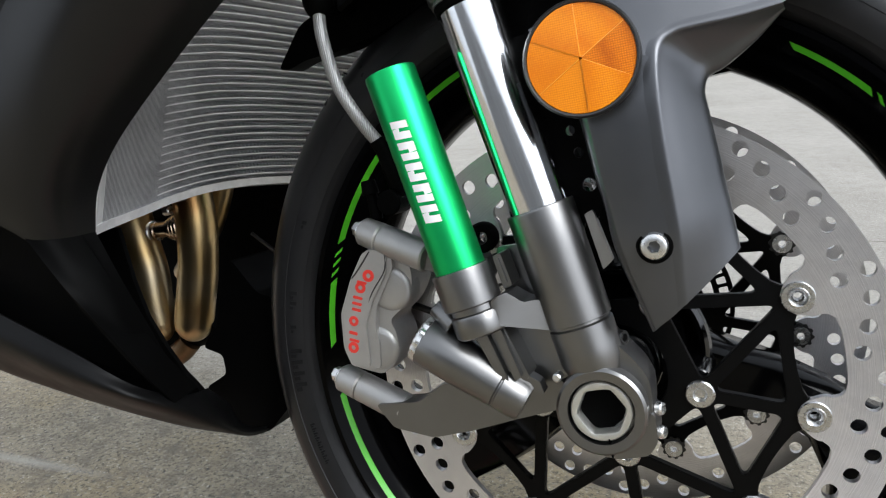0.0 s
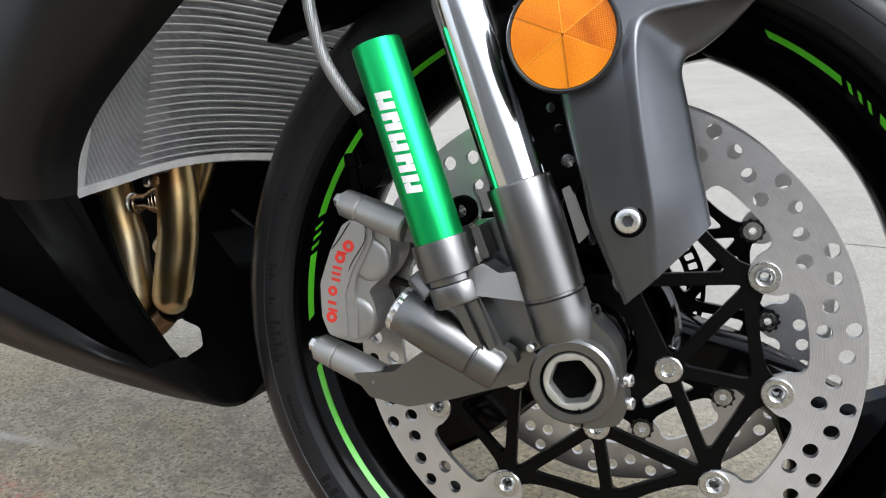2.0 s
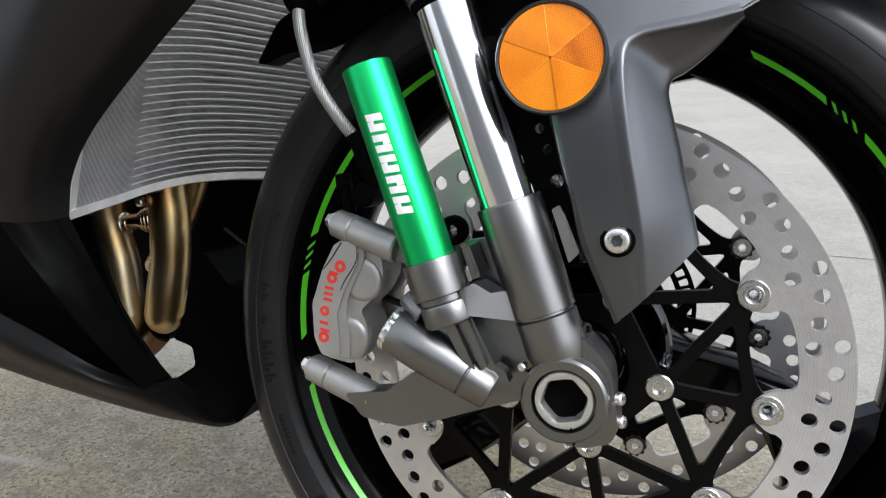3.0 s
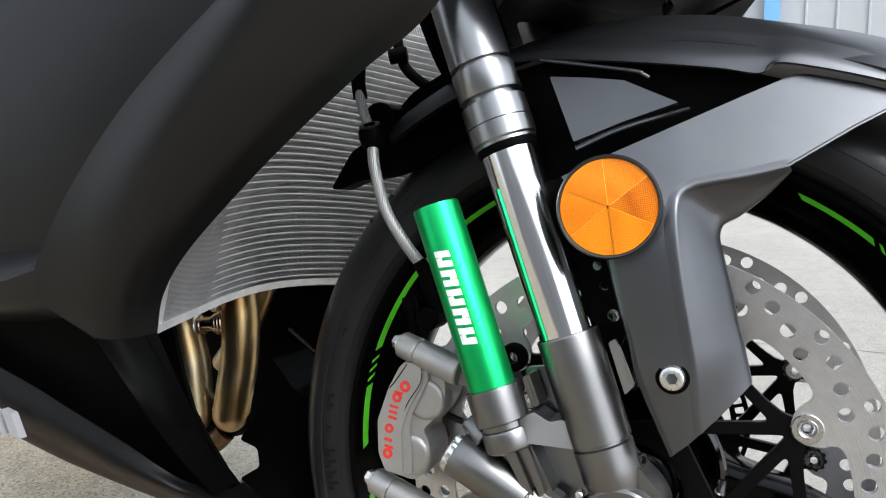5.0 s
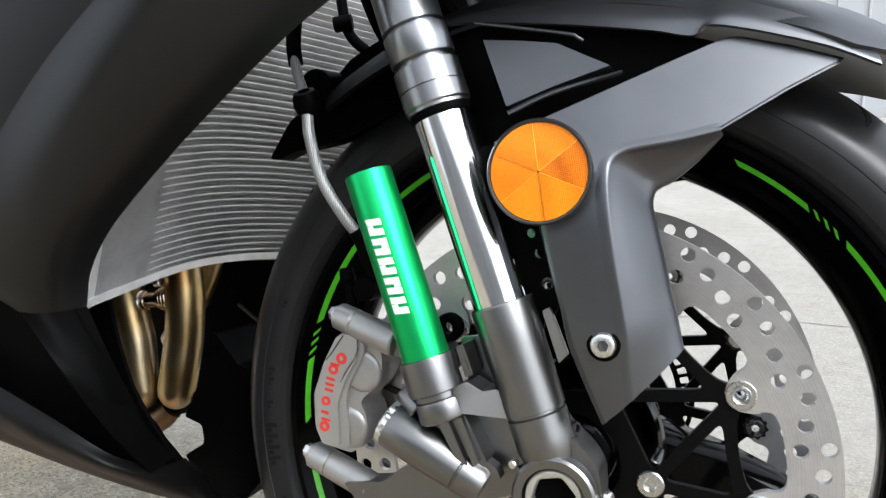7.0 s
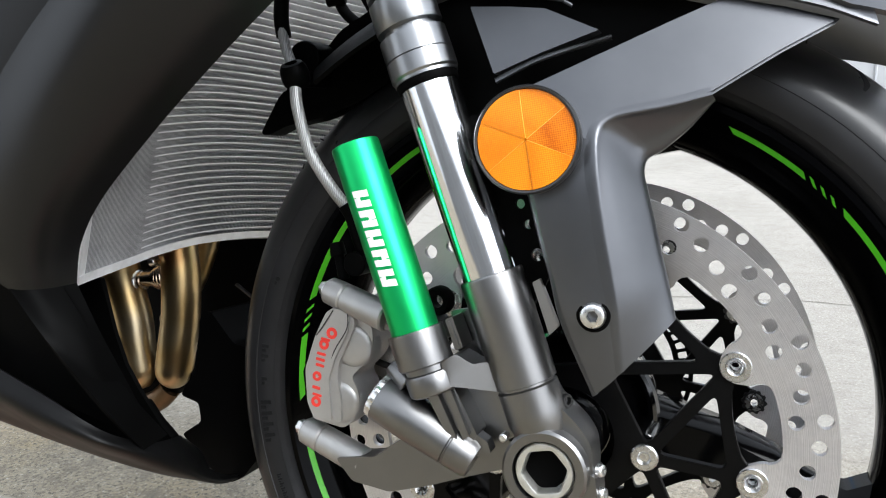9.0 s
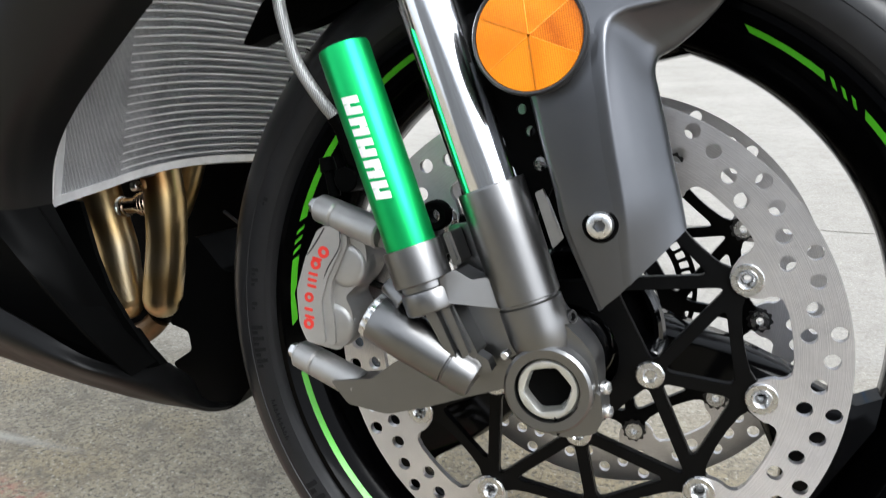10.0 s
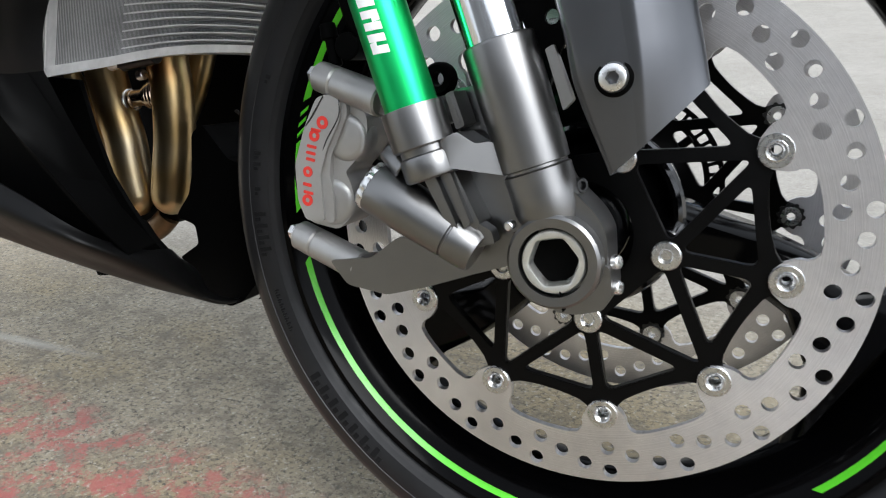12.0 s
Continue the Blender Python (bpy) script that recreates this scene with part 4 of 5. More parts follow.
def make_caliper():
    body_loop = rounded([(-0.1400, 0.1060), (-0.1250, 0.1065), (-0.1150, 0.0990), (-0.1100, 0.0900), (-0.1115, 0.0780), (-0.1200, 0.0660), (-0.1320, 0.0575), (-0.1290, 0.0500), (-0.1285, 0.0400), (-0.1335, 0.0285), (-0.1440, 0.0220), (-0.1640, 0.0285), (-0.1690, 0.0400),
                         (-0.1660, 0.0600), (-0.1510, 0.0900)], 0.004)
    cal = part("brake_caliper", plate([body_loop], -0.0405, -0.0080, 0.0050), M_CALIPER, bike, "grey radial brake caliper with red print")
    part("caliper_half", plate([body_loop], 0.0100, 0.0300, 0.003), M_CALIPER, cal)
    bridge = plate([rounded([(-0.1400, 0.1040), (-0.1500, 0.0900), (-0.1650, 0.0600), (-0.1670, 0.0340), (-0.1560, 0.0340), (-0.1530, 0.0600), (-0.1400, 0.0880), (-0.1300, 0.1000)], 0.004)], -0.0080, 0.0105)
    part("bridge", bridge, M_CALIPER, cal)
    # rounded piston bosses
    for x, z, r in ((-0.1268, 0.0785, 0.0164), (-0.1440, 0.0400, 0.0164)):
        part("piston_boss", lathe([(0.0, -0.0428), (r - 0.0060, -0.0428), (r - 0.0040, -0.0424), (r - 0.0022, -0.0412), (r - 0.0008, -0.0390), (r, -0.0355), (r, -0.0300), (0.0, -0.0300)], (x, 0, z), (0, 1, 0), 56), M_CALIPER, cal, sharp=60)
    # raised outer strip and the half step beside it
    step2 = rounded([(-0.1340, 0.1035), (-0.1200, 0.1015), (-0.1205, 0.0925), (-0.1290, 0.0800), (-0.1370, 0.0690), (-0.1405, 0.0580), (-0.1405, 0.0440), (-0.1430, 0.0270), (-0.1560, 0.0290), (-0.1560, 0.0600), (-0.1450, 0.0850)], 0.003)
    part("half_step", plate([step2], -0.0450, -0.0400, 0.0012), M_CALIPER, cal)
    step = rounded([(-0.1389, 0.1050), (-0.1300, 0.1058), (-0.1225, 0.1008), (-0.1249, 0.0899), (-0.1385, 0.0724), (-0.1462, 0.0578), (-0.1480, 0.0400), (-0.1491, 0.0290), (-0.1625, 0.0310), (-0.1660, 0.0438), (-0.1631, 0.0670), (-0.1511, 0.0889)], 0.003)
    part("face_step", plate([step], -0.0472, -0.0400, 0.0016), M_CALIPER, cal)
    part("side_window", plate([rounded([(-0.1690, 0.0640), (-0.1655, 0.0700), (-0.1630, 0.0600), (-0.1650, 0.0500), (-0.1695, 0.0500)], 0.001, 2)], -0.0415, -0.0300), M_BLACKPLASTIC, cal)
    # red print as plain rings and bars that follow the strip
    def red(loops):
        part("print_mark", plate(loops, -0.0476, -0.0465), M_RED, cal)

    for x, z, r in ((-0.1375, 0.0896, 0.0040), (-0.1449, 0.0826, 0.0037), (-0.1545, 0.0612, 0.0034), (-0.1586, 0.0436, 0.0038)):
        red([circle(x, z, r, 20), circle(x, z, r * 0.42, 12)])
    for x, z, w, h in ((-0.1482, 0.0762, 0.0068, 0.0019), (-0.1497, 0.0724, 0.0068, 0.0019), (-0.1508, 0.0685, 0.0066, 0.0019), (-0.1566, 0.0533, 0.0062, 0.0021), (-0.1431, 0.0858, 0.0070, 0.0018), (-0.1569, 0.0482, 0.0072, 0.0018)):
        a = radians(70)
        ux, uz = math.cos(a), math.sin(a)
        c = [(x + sx * w / 2 * uz + sz * h / 2 * ux, z - sx * w / 2 * ux + sz * h / 2 * uz) for sx, sz in ((-1, -1), (1, -1), (1, 1), (-1, 1))]
        red([rounded(c, 0.0008, 3)])
    # the joint between the halves shows as a fine dark line
    part("joint_line", tube([(-0.1232, -0.0468, 0.1027), (-0.1257, -0.0470, 0.0913), (-0.1383, -0.0470, 0.0768), (-0.1491, -0.0456, 0.0572), (-0.1512, -0.0456, 0.0383), (-0.1512, -0.0452, 0.0300)], 0.0005, 6, 40), M_DARKMETAL, cal)
    part("joint_line", tube([(-0.1337, -0.0472, 0.1050), (-0.1439, -0.0474, 0.0945), (-0.1500, -0.0470, 0.0893)], 0.0005, 6, 16), M_DARKMETAL, cal)
    # mounting sleeves with bright bolts
    for tip, foot, r in (((-0.1440, -0.0350, 0.1195), (-0.0930, -0.0480, 0.0960), 0.0098), ((-0.1850, -0.0300, 0.0215), (-0.1330, -0.0380, -0.0040), 0.0102)):
        t, f = Vector(tip), Vector(foot)
        d = (f - t).normalized()
        part("mount_sleeve", rod(t + d * 0.004, t + d * 0.0200, r * 0.96, r, 40, 0.0012), M_CALIPER, cal)
        part("mount_sleeve", rod(t + d * 0.0203, f, r, r * 1.02, 40, 0.0012), M_CALIPER, cal)
        part("bolt_collar", rod(t + d * 0.0015, t + d * 0.0045, r * 0.72, None, 24), M_STEEL, cal)
        part("mount_bolt", rod(t - d * 0.0035, t + d * 0.002, r * 0.52, None, 6, 0.0012), M_STEEL, cal, "bright hexagon bolt head")
    arm = rounded([(-0.1500, 0.0040), (-0.1400, -0.0125), (-0.1130, -0.0205), (-0.0850, -0.0170), (-0.0550, -0.0110), (-0.0200, -0.0050), (-0.0220, 0.0120), (-0.0600, 0.0110), (-0.0990, 0.0150), (-0.1192, 0.0037)], 0.003)
    part("caliper_arm", plate([arm], -0.0480, -0.0300, 0.0035), M_CAST, leg)
    arm2 = rounded([(-0.1180, 0.1090), (-0.0900, 0.1030), (-0.0640, 0.0990), (-0.0560, 0.0900), (-0.0560, 0.0760), (-0.0700, 0.0800), (-0.1000, 0.0900)], 0.005)
    part("caliper_arm", plate([arm2], -0.0500, -0.0320, 0.002), M_CAST, leg)
    # rubber bush between the canister and the leg
    part("bush", lathe([(0.0040, -0.004), (0.0078, -0.005), (0.0094, -0.002), (0.0094, 0.004), (0.0040, 0.006)], (-0.0575, -0.0430, 0.1030), (0, 1, 0), 28, loop=True), M_BLACKPLASTIC, leg)
    # bleed nipple and banjo fitting above the caliper
    part("bleed_nipple", rod((-0.1370, -0.0200, 0.1230), (-0.1380, -0.0200, 0.1420), 0.0042, 0.0036, 18), M_BLACKPLASTIC, cal)
    part("bleed_cap", rod((-0.1382, -0.0200, 0.1400), (-0.1386, -0.0200, 0.1500), 0.0058, 0.0050, 18), M_BLACKPLASTIC, cal)
    part("banjo", rod((-0.1230, -0.0280, 0.1330), (-0.1230, -0.0060, 0.1330), 0.0085, None, 24), M_BLACKPLASTIC, cal)
    part("pad_pin", rod((-0.1560, 0.0, 0.0700), (-0.1180, 0.0, 0.0520), 0.0025, None, 12), M_DARKMETAL, cal)


make_caliper()


# ---- front mudguard ----
def make_mudguard():
    def arch_r(y, a):
        """The guard's radius: lower over the axle, carried out ahead at the front."""
        k = abs(y - MID) / 0.096
        g = max(0.0, min(1.0, (68.0 - a) / 20.0))
        h = max(0.0, min(1.0, (50.0 - a) / 9.0))
        return 0.3268 + 0.0092 * g * g * (3 - 2 * g) - (0.012 * k * k + 0.019 * k ** 4) * (1.0 - 0.6 * h)

    def shell(a0, a1, n, drop):
        bm = bmesh.new()
        rows = []
        ys = [MID - 0.096 + 0.192 * k / 28 for k in range(29)]
        for k in range(n + 1):
            a = a0 + (a1 - a0) * k / n
            slim = 1.0 - 0.25 * max(0.0, min(1.0, (50.0 - a) / 9.0))
            rows.append([bm.verts.new((polar(arch_r(y, a) - drop, a)[0], MID + (y - MID) * slim, polar(arch_r(y, a) - drop, a)[1])) for y in ys])
        for p, q in zip(rows, rows[1:]):
            for j in range(28):
                bm.faces.new((p[j], p[j + 1], q[j + 1], q[j]))
        bmesh.ops.recalc_face_normals(bm, faces=bm.faces[:])
        bmesh.ops.solidify(bm, geom=bm.faces[:], thickness=0.003)
        return bm

    guard = part("mudguard", shell(40.5, 99.0, 44, 0.0), M_FENDER, bike, "flat dark grey front mudguard")
    part("rear_guard", shell(99.2, 117.0, 12, 0.002), M_BLACKPLASTIC, guard, "black plastic rear half")
    # side skirt below the arch and the recessed panel behind its step
    part("skirt", loft([[(-0.035, -0.019, 0.3015), (-0.011, -0.019, 0.3033), (0.043, -0.019, 0.3004), (0.091, -0.019, 0.2895), (0.118, -0.019, 0.2800), (0.140, -0.019, 0.2735), (0.178, -0.018, 0.2535), (0.208, -0.017, 0.2290)],
                        [(-0.035, -0.0290, 0.301), (-0.011, -0.0295, 0.2998), (0.043, -0.0305, 0.2890), (0.091, -0.0305, 0.2740), (0.116, -0.0305, 0.2660), (0.138, -0.0285, 0.2630), (0.178, -0.0255, 0.2430), (0.208, -0.0225, 0.2230)],
                        [(-0.035, -0.0345, 0.2975), (-0.011, -0.035, 0.2930), (0.040, -0.0355, 0.2795), (0.091, -0.035, 0.2640), (0.114, -0.0345, 0.2556), (0.128, -0.033, 0.2590), (0.178, -0.028, 0.2380), (0.208, -0.024, 0.2200)]], 48, 10, 0.002), M_FENDER, guard, sharp=60)
    part("step_lip", tube([(-0.0129, -0.0360, 0.2925), (0.0068, -0.0360, 0.2857), (0.0440, -0.0362, 0.2724), (0.0490, -0.0360, 0.2695), (0.0525, -0.0352, 0.2665)], 0.0012, 10), M_FENDER, guard)
    part("inner_side", loft([[(-0.060, -0.020, 0.300), (0.040, -0.022, 0.290), (0.130, -0.020, 0.250)], [(-0.055, -0.018, 0.215), (0.040, -0.018, 0.205), (0.110, -0.016, 0.196)]], 16, 4, 0.002), M_BLACKPLASTIC, guard)
    def recline(v):
        v.co.y += 0.28 * (v.co.z - 0.2334)

    part("side_panel", plate([rounded([(-0.0064, 0.2786), (0.0056, 0.2334), (0.0356, 0.2398), (0.0687, 0.245), (0.0541, 0.2551), (0.0393, 0.2655), (0.0175, 0.2723)], 0.0012, 3)], -0.058, -0.046, 0.0008, recline), M_FENDER, guard, sharp=30)
    part("panel_lip", loft([[(0.0060, -0.0545, 0.2300), (0.0350, -0.0525, 0.2370), (0.0730, -0.0400, 0.2420)], [(0.0062, -0.0600, 0.2306), (0.0350, -0.0585, 0.2374), (0.0738, -0.0470, 0.2424)],
                            [(0.0072, -0.0618, 0.2278), (0.0352, -0.0603, 0.2350), (0.0745, -0.0485, 0.2412)]], 16, 6, 0.0015), M_FENDER, guard, sharp=60)
    # forward arm: a bevelled blade from the stay to the front of the arch
    def slant(v):
        """Leans the blade back with height and sweeps it in towards the front."""
        v.co.y += -0.0715 + 0.34 * (v.co.z - 0.19) + 0.235 * max(0.0, v.co.x - 0.03)

    blade = [(-0.004, 0.2135), (0.0287, 0.2226), (0.0705, 0.2346), (0.1035, 0.2441), (0.1330, 0.2522), (0.1400, 0.2510), (0.1648, 0.2410), (0.1910, 0.2280), (0.1885, 0.2255), (0.1600, 0.2150), (0.1225, 0.1985), (0.1010, 0.1965), (0.0780, 0.1960), (0.0690, 0.1945), (0.0640, 0.1902), (0.0614, 0.1848), (0.0540, 0.1830), (0.0300, 0.1830), (0.0080, 0.1850)]
    part("arm", plate([blade], 0.0, 0.0045, 0.0016, slant), M_FENDER, guard, sharp=40)
    # stay: a flat blade down beside the fork leg with a rolled rear edge
    crease = [(0.0550, -0.0665, 0.0535), (0.0575, -0.0702, 0.0870), (0.0575, -0.0708, 0.1100), (0.0570, -0.0710, 0.1330), (0.0575, -0.0705, 0.1600), (0.0600, -0.0672, 0.1830)]
    part("stay", loft([[(0.0345, -0.0480, 0.0395), (0.0220, -0.0470, 0.0840), (0.0195, -0.0480, 0.1100), (0.0165, -0.0500, 0.1330), (0.0140, -0.0520, 0.1600), (0.0110, -0.0520, 0.1950)],
                       [(0.0360, -0.0618, 0.0400), (0.0244, -0.0640, 0.0840), (0.0219, -0.0640, 0.1100), (0.0189, -0.0640, 0.1330), (0.0164, -0.0640, 0.1600), (0.0120, -0.0630, 0.1950)],
                       [(0.0376, -0.0642, 0.0410), (0.0276, -0.0682, 0.0840), (0.0247, -0.0687, 0.1100), (0.0220, -0.0688, 0.1330), (0.0200, -0.0688, 0.1590), (0.0150, -0.0665, 0.1950)],
                       [(0.0396, -0.0655, 0.0425), (0.0320, -0.0698, 0.0840), (0.0290, -0.0703, 0.1100), (0.0262, -0.0704, 0.1330), (0.0245, -0.0702, 0.1585), (0.0200, -0.0680, 0.1950)],
                       [(0.0480, -0.0666, 0.0480), (0.0455, -0.0709, 0.0860), (0.0440, -0.0714, 0.1100), (0.0430, -0.0716, 0.1330), (0.0420, -0.0712, 0.1590), (0.0400, -0.0680, 0.1930)],
                       crease], 44, 36, 0.0025), M_FENDER, guard, sharp=75)
    # its front face turns ahead from a soft crease and flows into the hollow under the arm
    rim = crease[:5] + [(0.0592, -0.0680, 0.1800), (0.0625, -0.0640, 0.1905), (0.0690, -0.0608, 0.1946), (0.0780, -0.0582, 0.1957), (0.1010, -0.0527, 0.1962), (0.1225, -0.0478, 0.1982)]
    front = [(0.0862, -0.0470, 0.0775), (0.0850, -0.0450, 0.1000), (0.0838, -0.0440, 0.1127), (0.0825, -0.0430, 0.1320), (0.0808, -0.0410, 0.1514), (0.0800, -0.0390, 0.1630), (0.0822, -0.0375, 0.1698), (0.0862, -0.0362, 0.1724), (0.0930, -0.0360, 0.1748), (0.1090, -0.0372, 0.1842), (0.1232, -0.0410, 0.1952)]
    swell = [-0.0040, -0.0050, -0.0052, -0.0052, -0.0045, -0.0030, -0.0005, 0.0020, 0.0030, 0.0030, 0.0]

    def between(k, grow):
        return [tuple(Vector(a).lerp(Vector(b), k) + Vector((0.25 * -w * grow, w * grow, 0))) for a, b, w in zip(rim, front, swell)]

    brow = [(x - 0.0060, y - 0.0003, z) for x, y, z in rim[:6]] + [(x - 0.0040, y - 0.0004, z + 0.0030) for x, y, z in rim[6:7]] + [(x - 0.001, y + 0.0010, z + 0.0045) for x, y, z in rim[7:]]
    rim = [(x, y - 0.0003, z) for x, y, z in rim]
    part("stay_front", loft([brow, rim, between(0.12, 0.28), between(0.38, 0.60), between(0.70, 0.60), front, [(x - 0.003, y + 0.012, z - 0.001) for x, y, z in front]], 72, 30, 0.0022), M_FENDER, guard, sharp=75)
    # fixing screw in a dark grommet
    part("grommet", lathe([(0.0045, -0.0006), (0.0086, -0.0006), (0.0096, -0.0002), (0.0096, 0.004), (0.0045, 0.004)], (0.0452, -0.0705, 0.0880), (0, 1, 0), 40), M_BLACKPLASTIC, guard)
    hexbolt((0.0452, -0.0700, 0.0880), (0, -1, 0), 0.0074, 0.0050, M_STEEL, guard, "screw", label="bright round-headed socket screw")
    # bracket behind the stay
    part("stay_bracket", plate([rounded([(-0.0240, 0.2140), (0.0160, 0.2140), (0.0220, 0.1180), (0.0120, 0.1020), (-0.0020, 0.1040)], 0.003), circle(0.006, 0.156, 0.0030), circle(0.009, 0.143, 0.0030), circle(0.012, 0.124, 0.0040)], -0.046, -0.042, 0.0006), M_BLACKPLASTIC, guard)
    part("bracket_edge", plate([rounded([(0.0072, 0.1082), (0.0122, 0.1100), (0.0190, 0.0801), (0.0128, 0.0753)], 0.001, 2)], -0.0500, -0.0440, 0.0006), M_CALIPER, guard)


make_mudguard()


DEEP = (5,)  # the sector whose weaker prism reflection is put into a deeper colour


def make_reflector():
    o, d = Vector((0.0245, -0.0740, 0.1900)), Vector((0.04, -1, 0.02)).normalized()
    ref = part("side_reflector", lathe([(0.0, -0.004), (0.0290, -0.004), (0.0302, 0.000), (0.0302, 0.0065), (0.0292, 0.0078), (0.0282, 0.0074), (0.0278, 0.0050), (0.0, 0.0050)], o, d, 72), M_REFRIM, bike, "round amber side reflector in a black rim")
    _, u, v = frame_of(d)
    for k in range(6):
        bm = bmesh.new()
        a0, a1 = radians(60 * k + 30.0), radians(60 * k + 90.0)
        lift = 0.0004 * ((k * 5) % 3)
        tip = bm.verts.new(o + d * (0.0070 + lift) + (u * math.cos((a0 + a1) / 2) + v * math.sin((a0 + a1) / 2)) * 0.0004)
        rim, base = [], []
        for j in range(11):
            a = a0 + (a1 - a0) * j / 10
            e = u * math.cos(a) + v * math.sin(a)
            rim.append(bm.verts.new(o + e * 0.0278 + d * (0.0062 + lift)))
            base.append(bm.verts.new(o + e * 0.0278 + d * 0.0040))
        bot = bm.verts.new(o + d * 0.0040)
        for j in range(10):
            bm.faces.new((tip, rim[j], rim[j + 1]))
            bm.faces.new((bot, base[j], base[j + 1]))
            bm.faces.new((rim[j], rim[j + 1], base[j + 1], base[j]))
        bm.faces.new((tip, rim[0], base[0], bot))
        bm.faces.new((tip, rim[-1], base[-1], bot))
        part("lens_sector", bm, M_DIMAMBER if k in DEEP else M_AMBER, ref, "amber prismatic plastic")
    for k in range(6):
        a = radians(60 * k + 30)
        e = u * math.cos(a) + v * math.sin(a)
        part("lens_rib", rod(o + d * 0.0072 + e * 0.0008, o + d * 0.0064 + e * 0.0274, 0.00026, None, 8, 0.0001), M_AMBERLINE, ref)
    part("lens_backing", lathe([(0.0, 0.0), (0.0279, 0.0), (0.0279, 0.0010), (0.0, 0.0010)], o + d * 0.0046, d, 48), M_AMBER, ref)


make_reflector()


# ---- radiator ----
RAD_BOTTOM = [(-0.3215, -0.0850, 0.1500), (-0.3285, -0.0700, 0.1528), (-0.3400, -0.0120, 0.1605), (-0.3440, 0.0250, 0.1660), (-0.3440, 0.0700, 0.1705), (-0.3400, 0.1150, 0.1715), (-0.3290, 0.1600, 0.1690), (-0.3060, 0.2100, 0.1620), (-0.2700, 0.2550, 0.1500)]
RAD_SLOPE = 0.42
RAD_DEEP = -0.020


def rad_curve(s, out=0.0, n=44):
    """The radiator's bowed face at height s above its foot."""
    pts = spline([(x + RAD_SLOPE * s + out, y, z + s) for x, y, z in RAD_BOTTOM], n)
    return pts


def make_radiator():
    bm = bmesh.new()
    rows = []
    for k in range(21):
        # the fin pack lies behind the tubes, and comes up flush with them towards the near end
        rows.append([bm.verts.new(p + Vector((-0.0100 + 0.0123 * max(0.0, min(1.0, (0.110 - p.y) / 0.112)), 0, 0))) for p in rad_curve(0.26 * k / 20)])
    for a, b in zip(rows, rows[1:]):
        for j in range(len(a) - 1):
            bm.faces.new((a[j], a[j + 1], b[j + 1], b[j]))
    bmesh.ops.recalc_face_normals(bm, faces=bm.faces[:])
    bmesh.ops.solidify(bm, geom=bm.faces[:], thickness=RAD_DEEP)
    rad = part("radiator", bm, M_CORE, bike, "curved aluminium radiator with fine fins")

    def strip(s0, s1, o0, o1):
        bm = bmesh.new()
        lines = [rad_curve(s0, o0), rad_curve(s1, o0), rad_curve(s1, o1), rad_curve(s0, o1)]
        vs = [[bm.verts.new(p) for p in ln] for ln in lines]
        for k in range(4):
            a, b = vs[k], vs[(k + 1) % 4]
            for j in range(len(a) - 1):
                bm.faces.new((a[j], a[j + 1], b[j + 1], b[j]))
        bm.faces.new([q[0] for q in vs])
        bm.faces.new([q[-1] for q in vs])
        return bm

    part("lower_edge", strip(-0.004, 0.0025, -0.006, 0.0045), M_TUBE, rad, "bare aluminium lower edge")
    for k in range(41):
        s = 0.0062 + k * 0.0060
        part("tube", strip(s, s + 0.0010, -0.013, 0.0016), M_TUBE, rad)
    # end tank along the near side
    part("end_plate", loft([[(-0.3320, -0.0700, 0.1500), (-0.2900, -0.0720, 0.2450), (-0.2250, -0.0740, 0.4000)], [(-0.3240, -0.0840, 0.1500), (-0.2820, -0.0850, 0.2450), (-0.2170, -0.0870, 0.4000)]], 12, 3, 0.004), M_TUBE, rad)


make_radiator()


